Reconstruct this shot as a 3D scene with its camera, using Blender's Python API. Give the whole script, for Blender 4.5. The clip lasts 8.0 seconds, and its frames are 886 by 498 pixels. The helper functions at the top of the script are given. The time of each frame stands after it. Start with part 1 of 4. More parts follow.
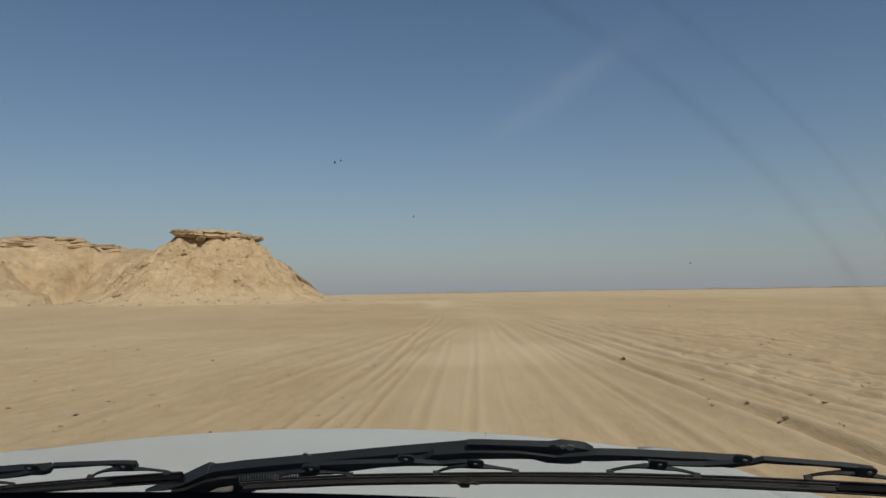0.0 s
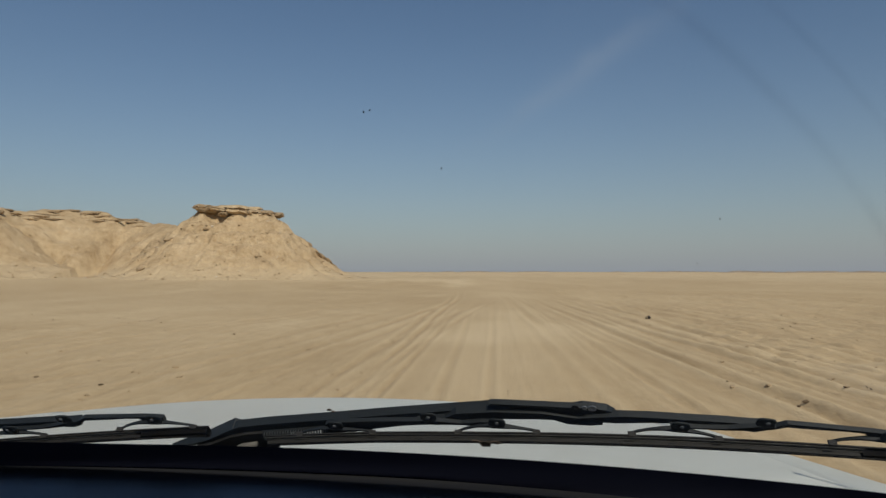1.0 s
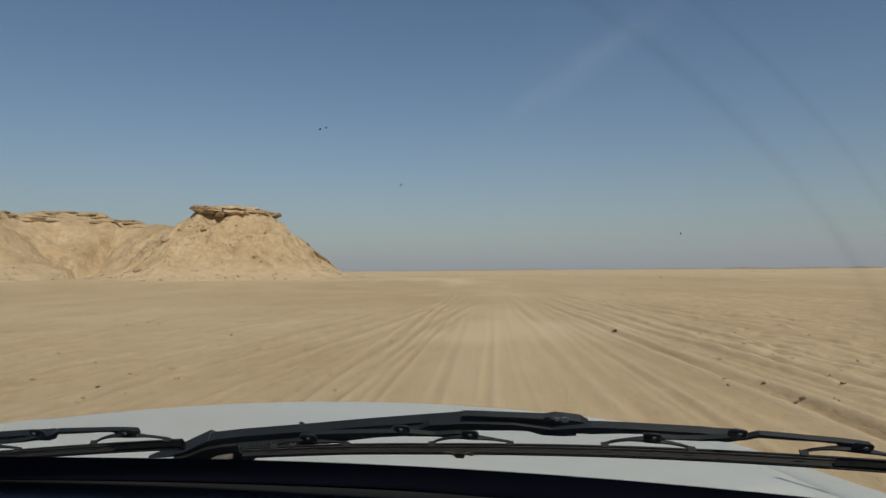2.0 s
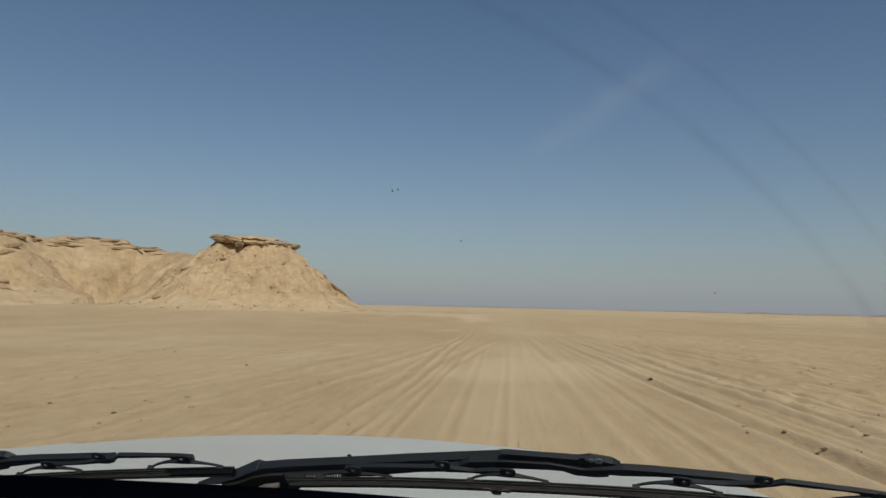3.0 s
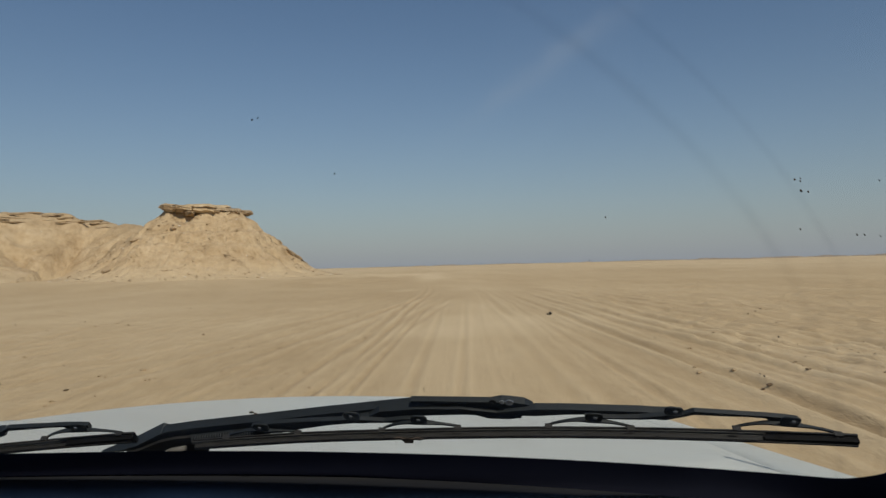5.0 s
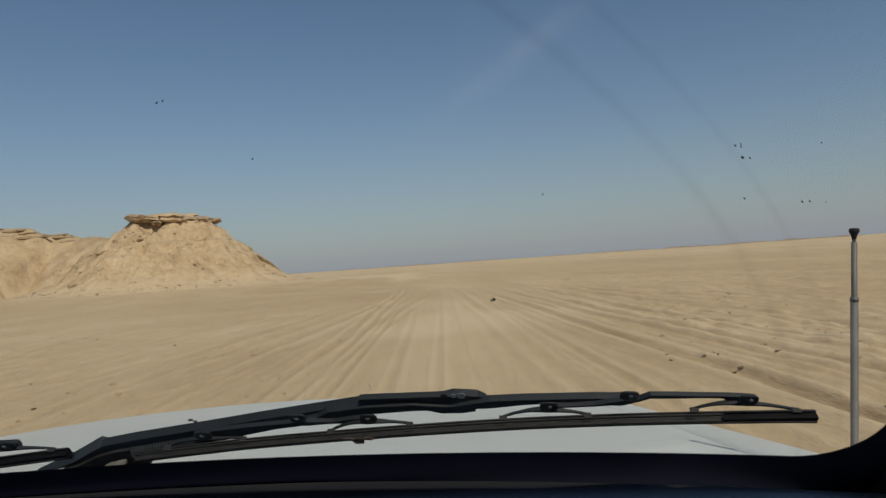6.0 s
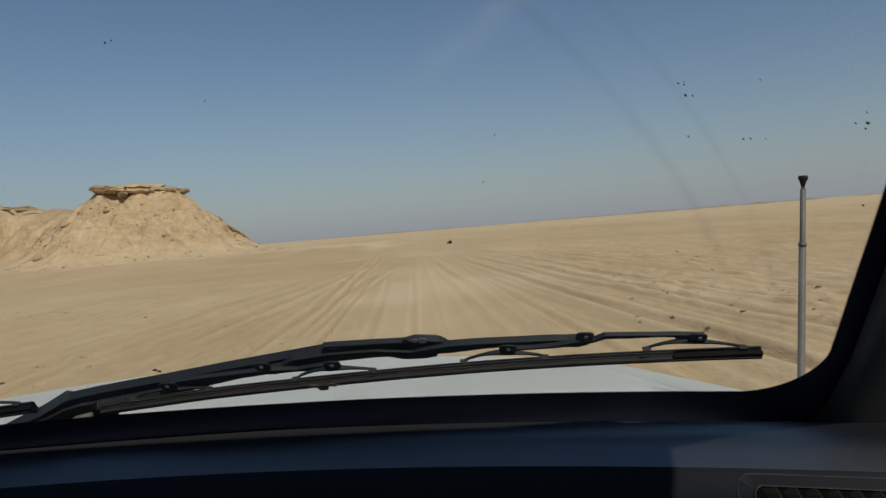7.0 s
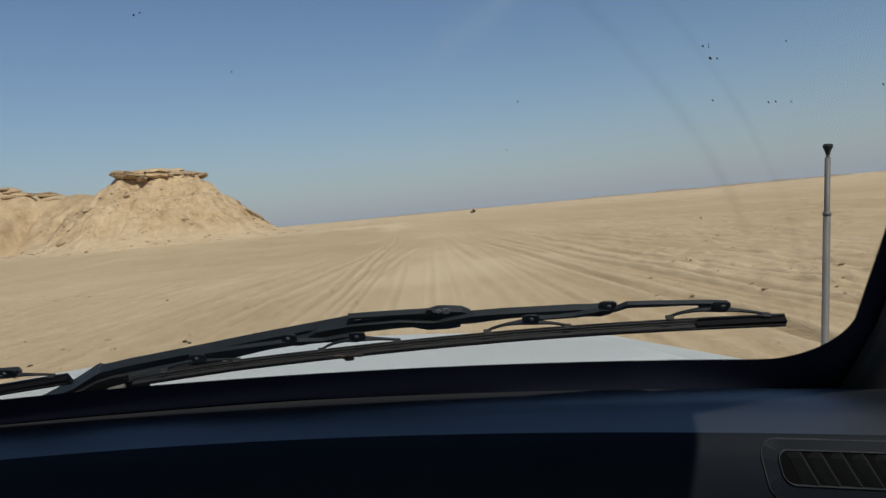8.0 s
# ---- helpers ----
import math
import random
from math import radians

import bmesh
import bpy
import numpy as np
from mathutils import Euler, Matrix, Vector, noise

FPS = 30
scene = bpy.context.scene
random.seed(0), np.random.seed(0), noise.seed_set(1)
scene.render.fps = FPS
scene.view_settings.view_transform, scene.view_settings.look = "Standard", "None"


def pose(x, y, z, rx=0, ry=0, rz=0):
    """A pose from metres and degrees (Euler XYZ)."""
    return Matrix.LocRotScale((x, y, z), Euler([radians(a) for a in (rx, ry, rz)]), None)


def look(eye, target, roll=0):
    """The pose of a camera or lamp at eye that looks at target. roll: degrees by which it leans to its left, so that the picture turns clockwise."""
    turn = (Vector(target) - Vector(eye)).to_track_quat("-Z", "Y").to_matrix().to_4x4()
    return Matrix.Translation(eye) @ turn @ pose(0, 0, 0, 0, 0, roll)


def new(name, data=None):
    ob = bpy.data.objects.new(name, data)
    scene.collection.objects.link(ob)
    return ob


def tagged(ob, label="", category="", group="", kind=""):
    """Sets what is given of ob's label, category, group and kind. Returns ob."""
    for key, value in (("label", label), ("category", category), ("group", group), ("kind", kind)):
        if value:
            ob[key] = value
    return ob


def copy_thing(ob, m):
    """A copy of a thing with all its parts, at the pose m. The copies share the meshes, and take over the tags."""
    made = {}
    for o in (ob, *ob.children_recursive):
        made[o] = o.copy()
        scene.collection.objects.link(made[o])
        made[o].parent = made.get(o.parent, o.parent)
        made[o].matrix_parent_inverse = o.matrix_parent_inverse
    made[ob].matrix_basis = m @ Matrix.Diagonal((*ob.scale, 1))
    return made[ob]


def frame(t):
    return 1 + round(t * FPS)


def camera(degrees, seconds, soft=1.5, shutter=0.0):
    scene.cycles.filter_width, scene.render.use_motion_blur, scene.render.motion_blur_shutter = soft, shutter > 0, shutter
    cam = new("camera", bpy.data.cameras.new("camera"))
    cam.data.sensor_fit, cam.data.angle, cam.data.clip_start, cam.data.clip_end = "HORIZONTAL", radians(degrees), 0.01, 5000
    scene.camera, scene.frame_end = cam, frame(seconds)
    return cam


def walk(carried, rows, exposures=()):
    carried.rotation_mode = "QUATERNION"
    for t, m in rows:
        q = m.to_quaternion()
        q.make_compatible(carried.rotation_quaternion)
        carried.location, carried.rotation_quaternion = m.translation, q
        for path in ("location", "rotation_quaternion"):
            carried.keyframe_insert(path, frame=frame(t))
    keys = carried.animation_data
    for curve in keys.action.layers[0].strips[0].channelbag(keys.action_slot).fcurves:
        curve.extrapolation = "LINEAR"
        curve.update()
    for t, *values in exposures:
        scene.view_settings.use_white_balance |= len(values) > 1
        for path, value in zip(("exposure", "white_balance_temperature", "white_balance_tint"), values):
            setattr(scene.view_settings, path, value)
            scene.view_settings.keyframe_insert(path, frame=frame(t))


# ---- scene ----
cam = camera(65.54, 8.0, soft=1.4)
PATH = [
    (0.0, pose(0.0084, -0.5378, 1.6233, 93.647, 0.892, 2.433)),
    (0.5, pose(0.0044, -0.5365, 1.6132, 92.674, -0.227, 3.398)),
    (1.0, pose(0.0043, -0.5378, 1.6091, 91.892, 0.007, 4.013)),
    (1.5, pose(0.0079, -0.5426, 1.6178, 91.493, -0.622, 3.919)),
    (1.7, pose(0.0305, -0.5304, 1.6167, 91.645, 0.463, 3.856)),
    (2.8, pose(-0.0032, -0.5693, 1.6276, 93.048, 0.242, 3.920)),
    (3.0, pose(0.0045, -0.5763, 1.6259, 94.749, -1.297, 5.163)),
    (3.5, pose(0.0324, -0.5636, 1.6134, 94.133, -1.235, 3.300)),
    (4.0, pose(0.0407, -0.5547, 1.6089, 92.530, 0.464, 1.469)),
    (4.5, pose(0.0214, -0.5547, 1.6109, 91.536, 1.214, 0.786)),
    (4.7, pose(0.0314, -0.5493, 1.6130, 91.244, 1.028, 1.314)),
    (5.8, pose(0.0643, -0.5339, 1.6130, 91.883, 2.688, 1.734)),
    (6.0, pose(0.0678, -0.5208, 1.6050, 91.179, 3.910, -0.537)),
    (6.5, pose(0.0664, -0.5268, 1.5947, 89.222, 4.356, -2.742)),
    (7.0, pose(0.0762, -0.5291, 1.5895, 88.322, 4.689, -2.808)),
    (7.5, pose(0.0822, -0.5267, 1.5864, 87.219, 5.673, -2.704)),
    (8.0, pose(0.0715, -0.5336, 1.5824, 86.894, 5.310, -1.369)),
]
walk(cam, PATH, exposures=[(0.0, -0.08, 6500, 10), (3.0, -0.08, 6500, 10), (4.0, -0.08, 6480, 10), (6.0, -0.09, 6480, 10), (7.0, -0.11, 6450, 10), (7.5, -0.05, 6330, 10), (8.0, 0.09, 6180, 10)])

# ---- light ----
CLOUD = 0.26
HAZE, HAZE_FADE, HAZE_COLOR = 0.96, 8.0, (4.45, 4.84, 5.42, 1)
SUN_AZ, SUN_EL = 156.0, 47.0     # degrees clockwise from ahead, degrees up
world = bpy.data.worlds.new("desert_sky")
scene.world = world
world.use_nodes = True
wn = world.node_tree.nodes
sky = wn.new("ShaderNodeTexSky")
sky.sky_type = "NISHITA"
sky.sun_disc = False
sky.sun_elevation, sky.sun_rotation = radians(SUN_EL), radians(SUN_AZ)
sky.air_density, sky.dust_density, sky.ozone_density = 1.15, 0.1, 2.5
wn["Background"].inputs["Strength"].default_value = 0.066

# a faint streak of high cloud ahead
def wire(kind, *vals):
    k = wn.new("ShaderNodeMath")
    k.operation = kind
    for i, v in enumerate(vals):
        if isinstance(v, (int, float)):
            k.inputs[i].default_value = v
        else:
            world.node_tree.links.new(v, k.inputs[i])
    return k.outputs[0]


wc, ws = wn.new("ShaderNodeTexCoord"), wn.new("ShaderNodeSeparateXYZ")
world.node_tree.links.new(wc.outputs["Generated"], ws.inputs[0])
ahead = wire("MAXIMUM", ws.outputs[1], 0.02)
ca, ce = wire("DIVIDE", ws.outputs[0], ahead), wire("DIVIDE", ws.outputs[2], ahead)
wisp = wn.new("ShaderNodeTexNoise")
wisp.inputs["Scale"].default_value, wisp.inputs["Detail"].default_value = 9.0, 6.0
world.node_tree.links.new(wc.outputs["Generated"], wisp.inputs["Vector"])
la = wire("ADD", wire("MULTIPLY", wire("SUBTRACT", ca, 0.135), 0.82), wire("MULTIPLY", wire("SUBTRACT", ce, 0.29), 0.57))
lb = wire("SUBTRACT", wire("MULTIPLY", wire("SUBTRACT", ca, 0.135), 0.57), wire("MULTIPLY", wire("SUBTRACT", ce, 0.29), 0.82))
lb = wire("ADD", lb, wire("MULTIPLY", wire("SUBTRACT", wisp.outputs["Fac"], 0.5), 0.05))
qa, qb = wire("DIVIDE", la, 0.14), wire("DIVIDE", lb, 0.017)
cirrus = wire("POWER", 2.718, wire("MULTIPLY", wire("ADD", wire("MULTIPLY", qa, qa), wire("MULTIPLY", qb, qb)), -1.0))
cirrus = wire("MULTIPLY", wire("MULTIPLY", cirrus, wire("POWER", wisp.outputs["Fac"], 1.5)), CLOUD)
cm = wn.new("ShaderNodeMixRGB")
world.node_tree.links.new(cirrus, cm.inputs["Fac"])
tint = wn.new("ShaderNodeMixRGB")          # clear, slightly deeper blue air
tint.blend_type = "MULTIPLY"
tint.inputs["Fac"].default_value, tint.inputs["Color2"].default_value = 1.0, (0.895, 0.98, 1.05, 1)
world.node_tree.links.new(sky.outputs["Color"], tint.inputs["Color1"])
world.node_tree.links.new(tint.outputs["Color"], cm.inputs["Color1"])
cm.inputs["Color2"].default_value = (6.8, 7.3, 7.8, 1)
# dusty haze low over the horizon
up = wire("MAXIMUM", ws.outputs[2], 0.0)
haze = wire("MULTIPLY", wire("POWER", 2.718, wire("MULTIPLY", up, -HAZE_FADE)), HAZE)
hm = wn.new("ShaderNodeMixRGB")
world.node_tree.links.new(haze, hm.inputs["Fac"])
world.node_tree.links.new(cm.outputs["Color"], hm.inputs["Color1"])
hm.inputs["Color2"].default_value = HAZE_COLOR
world.node_tree.links.new(hm.outputs["Color"], wn["Background"].inputs["Color"])

sun = new("sun", bpy.data.lights.new("sun", "SUN"))
sun.data.energy, sun.data.angle, sun.data.color = 3.65, radians(0.5), (1.0, 0.93, 0.81)
sun.matrix_world = look((60 * math.sin(radians(SUN_AZ)), 60 * math.cos(radians(SUN_AZ)), 60 * math.tan(radians(SUN_EL))), (0, 0, 0))


# ---- materials ----
def material(name, color, rough=0.8, metal=0.0, spec=0.5):
    m = bpy.data.materials.new(name)
    m.use_nodes = True
    b = m.node_tree.nodes["Principled BSDF"]
    b.inputs["Base Color"].default_value = (*color, 1)
    b.inputs["Roughness"].default_value = rough
    b.inputs["Metallic"].default_value = metal
    b.inputs["Specular IOR Level"].default_value = spec
    return m


def node(m, kind, **inputs):
    n = m.node_tree.nodes.new(kind)
    for k, v in inputs.items():
        n.inputs[k.replace("_", " ")].default_value = v
    return n


def link(m, a, b):
    m.node_tree.links.new(a, b)


def vary(m, stops, layers, bumps=(), coords="Object", stretch=(1, 1, 1), island=0.0, rough=None):
    """Colour from summed noises through a ramp, and relief from noises. layers, bumps: (scale, weight or height in metres)."""
    b = m.node_tree.nodes["Principled BSDF"]
    tc = node(m, "ShaderNodeTexCoord")
    mp = node(m, "ShaderNodeMapping")
    mp.inputs["Scale"].default_value = stretch
    link(m, tc.outputs[coords], mp.inputs["Vector"])
    total = None
    for sc, w in layers:
        n = node(m, "ShaderNodeTexNoise", Scale=sc, Detail=5.0, Roughness=0.6)
        link(m, mp.outputs["Vector"], n.inputs["Vector"])
        k = node(m, "ShaderNodeMath")
        k.operation = "MULTIPLY_ADD"
        link(m, n.outputs["Fac"], k.inputs[0])
        k.inputs[1].default_value = w
        if total is None:
            k.inputs[2].default_value = 0.5 - 0.5 * sum(w2 for _, w2 in layers)
        else:
            link(m, total, k.inputs[2])
        total = k.outputs[0]
    if island:
        g = node(m, "ShaderNodeNewGeometry")
        k = node(m, "ShaderNodeMath")
        k.operation = "MULTIPLY_ADD"
        link(m, g.outputs["Random Per Island"], k.inputs[0])
        k.inputs[1].default_value = island
        link(m, total, k.inputs[2])
        j = node(m, "ShaderNodeMath")
        j.operation = "SUBTRACT"
        link(m, k.outputs[0], j.inputs[0])
        j.inputs[1].default_value = island / 2
        total = j.outputs[0]
    r = node(m, "ShaderNodeValToRGB")
    while len(r.color_ramp.elements) < len(stops):
        r.color_ramp.elements.new(0.5)
    for e, (p, c) in zip(r.color_ramp.elements, stops):
        e.position, e.color = p, (*c, 1)
    link(m, total, r.inputs["Fac"])
    link(m, r.outputs["Color"], b.inputs["Base Color"])
    if rough:
        q = node(m, "ShaderNodeMapRange")
        q.inputs["To Min"].default_value, q.inputs["To Max"].default_value = rough
        link(m, total, q.inputs["Value"])
        link(m, q.outputs["Result"], b.inputs["Roughness"])
    last = None
    for sc, h in bumps:
        n = node(m, "ShaderNodeTexNoise", Scale=sc, Detail=4.0, Roughness=0.65)
        link(m, mp.outputs["Vector"], n.inputs["Vector"])
        u = node(m, "ShaderNodeBump", Strength=1.0, Distance=h)
        link(m, n.outputs["Fac"], u.inputs["Height"])
        if last:
            link(m, last, u.inputs["Normal"])
        last = u.outputs["Normal"]
    if last:
        link(m, last, b.inputs["Normal"])
    return m


SAND = vary(material("desert_sand", (0.45, 0.35, 0.22), 0.95, spec=0.15),
            [(0.28, (0.369, 0.260, 0.141)), (0.5, (0.471, 0.347, 0.198)), (0.72, (0.564, 0.434, 0.269))],
            [(0.035, 0.45), (0.35, 0.35), (3.0, 0.35), (18.0, 0.45), (70.0, 0.45)],
            [(1.6, 0.02), (8.0, 0.02), (28.0, 0.012), (90.0, 0.005)], stretch=(1, 0.35, 1))
# mixes in pale powder sand, and painted distance haze through the same mask
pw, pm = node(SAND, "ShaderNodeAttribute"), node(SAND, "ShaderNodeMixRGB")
pw.attribute_name = "powder_haze"
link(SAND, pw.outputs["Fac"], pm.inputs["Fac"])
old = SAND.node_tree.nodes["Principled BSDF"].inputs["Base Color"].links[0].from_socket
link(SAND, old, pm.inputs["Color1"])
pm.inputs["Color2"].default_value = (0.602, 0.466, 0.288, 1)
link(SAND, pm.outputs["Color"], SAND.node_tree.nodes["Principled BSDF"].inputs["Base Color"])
MARL = vary(material("butte_marl", (0.46, 0.34, 0.2), 0.95, spec=0.12),
            [(0.20, (0.235, 0.155, 0.082)), (0.40, (0.40, 0.285, 0.160)), (0.56, (0.49, 0.362, 0.212)), (0.80, (0.59, 0.455, 0.295))],
            [(0.18, 0.5), (0.8, 0.65), (3.0, 0.65), (11.0, 0.35)],
            [(0.5, 0.25), (2.2, 0.12), (6.0, 0.07), (16.0, 0.025)])
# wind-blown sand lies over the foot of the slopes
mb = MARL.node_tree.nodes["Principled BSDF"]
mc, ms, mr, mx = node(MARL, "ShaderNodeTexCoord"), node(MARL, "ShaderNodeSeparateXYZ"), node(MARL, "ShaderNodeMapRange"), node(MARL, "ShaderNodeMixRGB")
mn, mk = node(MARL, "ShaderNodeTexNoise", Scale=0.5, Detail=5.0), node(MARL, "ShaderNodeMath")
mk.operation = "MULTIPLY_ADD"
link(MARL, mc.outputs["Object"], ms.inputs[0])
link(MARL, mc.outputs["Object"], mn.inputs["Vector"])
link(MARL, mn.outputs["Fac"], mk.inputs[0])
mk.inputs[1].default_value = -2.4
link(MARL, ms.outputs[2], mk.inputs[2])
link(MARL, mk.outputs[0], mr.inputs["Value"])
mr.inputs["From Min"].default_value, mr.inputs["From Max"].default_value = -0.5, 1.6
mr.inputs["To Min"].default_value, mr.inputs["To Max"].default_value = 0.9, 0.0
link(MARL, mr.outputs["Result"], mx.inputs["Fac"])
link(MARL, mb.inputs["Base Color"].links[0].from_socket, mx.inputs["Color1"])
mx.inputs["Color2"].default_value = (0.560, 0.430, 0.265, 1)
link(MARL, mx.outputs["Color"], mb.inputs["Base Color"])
ROCK = vary(material("capping_rock", (0.3, 0.21, 0.13), 0.92, spec=0.15),
            [(0.2, (0.23, 0.158, 0.092)), (0.45, (0.39, 0.283, 0.168)), (0.8, (0.49, 0.368, 0.226))],
            [(0.5, 0.5), (2.5, 0.5), (14.0, 0.3)], [(1.5, 0.2), (8.0, 0.06)], stretch=(1, 1, 4))
SCREE = vary(material("scree_stone", (0.3, 0.22, 0.14), 0.9, spec=0.15),
             [(0.1, (0.25, 0.175, 0.105)), (0.4, (0.37, 0.27, 0.16)), (0.85, (0.44, 0.335, 0.21)), (0.97, (0.75, 0.7, 0.62))],
             [(4.0, 0.3)], [(9.0, 0.03)], island=0.9)
CLOD = vary(material("sand_clod", (0.25, 0.18, 0.11), 0.92, spec=0.1),
            [(0.2, (0.13, 0.09, 0.055)), (0.6, (0.28, 0.2, 0.115)), (0.9, (0.4, 0.3, 0.18))], [(4.0, 0.3)], [(9.0, 0.02)], island=0.7)
# earth colour paled towards the sky's haze, standing in for distance
FAR = vary(material("hazed_escarpment_earth", (0.42, 0.34, 0.25), 0.95, spec=0.1),
           [(0.3, (0.24, 0.19, 0.145)), (0.55, (0.33, 0.265, 0.2)), (0.75, (0.42, 0.335, 0.24))],
           [(0.02, 0.6), (0.2, 0.4)], stretch=(1, 1, 6))
PAINT = vary(material("dusty_white_paint", (0.5, 0.51, 0.5), 0.42, spec=0.4),
             [(0.3, (0.455, 0.445, 0.39)), (0.55, (0.555, 0.565, 0.51)), (0.8, (0.60, 0.62, 0.575))],
             [(2.0, 0.5), (25.0, 0.25), (300.0, 0.2)], [(500.0, 0.00006)], rough=(0.5, 0.35))
BLACK = vary(material("wiper_black_paint", (0.02, 0.023, 0.027), 0.5, spec=0.28),
             [(0.3, (0.0075, 0.0095, 0.0105)), (0.6, (0.0145, 0.0175, 0.0190)), (0.85, (0.055, 0.054, 0.051))],
             [(30.0, 0.5), (250.0, 0.4)], [(400.0, 0.0002)], rough=(0.62, 0.4))
RUBBER = vary(material("wiper_rubber", (0.015, 0.015, 0.015), 0.7, spec=0.3),
              [(0.3, (0.007, 0.0068, 0.0066)), (0.7, (0.020, 0.019, 0.0175))], [(60.0, 0.6)], [(300.0, 0.0002)])
STEEL = vary(material("worn_steel", (0.3, 0.3, 0.3), 0.4, 0.9),
             [(0.3, (0.28, 0.28, 0.28)), (0.7, (0.5, 0.5, 0.49))], [(120.0, 0.7)], [(600.0, 0.0001)])
RIVET = vary(material("painted_rivet", (0.1, 0.11, 0.12), 0.6, 0.2, 0.3),
             [(0.3, (0.06, 0.066, 0.07)), (0.7, (0.17, 0.18, 0.185))], [(400.0, 0.8)])
MAST = vary(material("antenna_metal", (0.12, 0.115, 0.105), 0.62, 0.2),
            [(0.3, (0.095, 0.089, 0.08)), (0.7, (0.17, 0.161, 0.147))], [(15.0, 0.6), (200.0, 0.4)], stretch=(1, 1, 0.2))
EDGE = vary(material("worn_vinyl_edge", (0.05, 0.052, 0.055), 0.5, spec=0.3),
            [(0.3, (0.026, 0.028, 0.031)), (0.7, (0.075, 0.077, 0.08))], [(25.0, 0.6), (200.0, 0.4)])
FRIT = material("ceramic_frit", (0.024, 0.027, 0.050), 0.7, spec=0.0)
DASH = vary(material("dash_vinyl", (0.02, 0.023, 0.03), 0.6, spec=0.16),
            [(0.3, (0.0085, 0.0112, 0.0178)), (0.55, (0.0120, 0.0148, 0.0208)), (0.9, (0.0200, 0.0225, 0.0268))],
            [(3.0, 0.4), (40.0, 0.3), (300.0, 0.2)], [(1500.0, 0.0001)], rough=(0.55, 0.4))
# split from the face's vinyl and tuned apart to give the sky-lit band
DASH_TOP = vary(material("dusty_sheen_vinyl", (0.03, 0.038, 0.05), 0.42, spec=1.0),
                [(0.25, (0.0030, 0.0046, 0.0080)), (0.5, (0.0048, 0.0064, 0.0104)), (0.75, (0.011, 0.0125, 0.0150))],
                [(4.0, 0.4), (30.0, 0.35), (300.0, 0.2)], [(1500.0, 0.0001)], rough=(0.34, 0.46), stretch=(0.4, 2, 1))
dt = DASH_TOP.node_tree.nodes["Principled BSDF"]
dt.inputs["IOR"].default_value = 2.0          # raised so the top shows a sky sheen the face lacks
NEAR_BLACK = material("near_black_plastic", (0.0035, 0.0032, 0.003), 0.7, spec=0.1)
BLIND = vary(material("vent_blade_plastic", (0.02, 0.019, 0.018), 0.6, spec=0.2),
             [(0.3, (0.0050, 0.0049, 0.0048)), (0.7, (0.012, 0.0115, 0.011))], [(60.0, 0.7)])
DUSTED = vary(material("dusted_blade_rib", (0.25, 0.235, 0.21), 0.8, spec=0.2),
              [(0.3, (0.06, 0.057, 0.052)), (0.7, (0.15, 0.141, 0.125))], [(12.0, 0.5), (90.0, 0.6)])
TRIM = vary(material("pillar_trim_plastic", (0.02, 0.022, 0.025), 0.5, spec=0.4),
            [(0.3, (0.029, 0.032, 0.038)), (0.7, (0.046, 0.050, 0.057))], [(12.0, 0.5), (200.0, 0.3)], [(1100.0, 0.0003)])
# kept pale so the unseen cabin bounces more light onto the dash
LINER = vary(material("pale_bounce_cloth", (0.5, 0.5, 0.48), 0.95, spec=0.1),
             [(0.3, (0.44, 0.44, 0.42)), (0.7, (0.56, 0.56, 0.54))], [(8.0, 0.4), (300.0, 0.4)])
TYRE = vary(material("tyre_rubber", (0.03, 0.028, 0.025), 0.85, spec=0.2),
            [(0.3, (0.02, 0.019, 0.018)), (0.7, (0.08, 0.066, 0.048))], [(6.0, 0.6)])
SPLAT = vary(material("dried_insect", (0.02, 0.016, 0.012), 0.8, spec=0.2),
             [(0.3, (0.02, 0.017, 0.015)), (0.7, (0.09, 0.068, 0.048))], [(400.0, 0.7)])
WING = material("insect_remains", (0.10, 0.075, 0.06), 0.8, spec=0.2)


def glass_material(name="windscreen_glass", through_color=(0.955, 0.97, 0.965)):
    m = bpy.data.materials.new(name)
    m.use_nodes = True
    nt = m.node_tree
    nt.nodes.clear()
    out = node(m, "ShaderNodeOutputMaterial")
    mix = node(m, "ShaderNodeMixShader")
    clear = node(m, "ShaderNodeBsdfTransparent")
    clear.inputs["Color"].default_value = (*through_color, 1)
    gloss = node(m, "ShaderNodeBsdfGlossy", Roughness=0.02)
    fr = node(m, "ShaderNodeFresnel", IOR=1.45)
    link(m, fr.outputs[0], mix.inputs["Fac"])
    link(m, clear.outputs[0], mix.inputs[1])
    link(m, gloss.outputs[0], mix.inputs[2])
    link(m, mix.outputs[0], out.inputs["Surface"])
    return m


GLASS = glass_material()
# unseen panes, added with a tint that halves the dash's sun patch
SIDE_GLASS = glass_material("tinted_side_glass", (0.72, 0.74, 0.74))
for wire_ in list(SIDE_GLASS.node_tree.nodes["Mix Shader"].inputs["Fac"].links):       # an even, weak gloss
    SIDE_GLASS.node_tree.links.remove(wire_)
SIDE_GLASS.node_tree.nodes["Mix Shader"].inputs["Fac"].default_value = 0.06


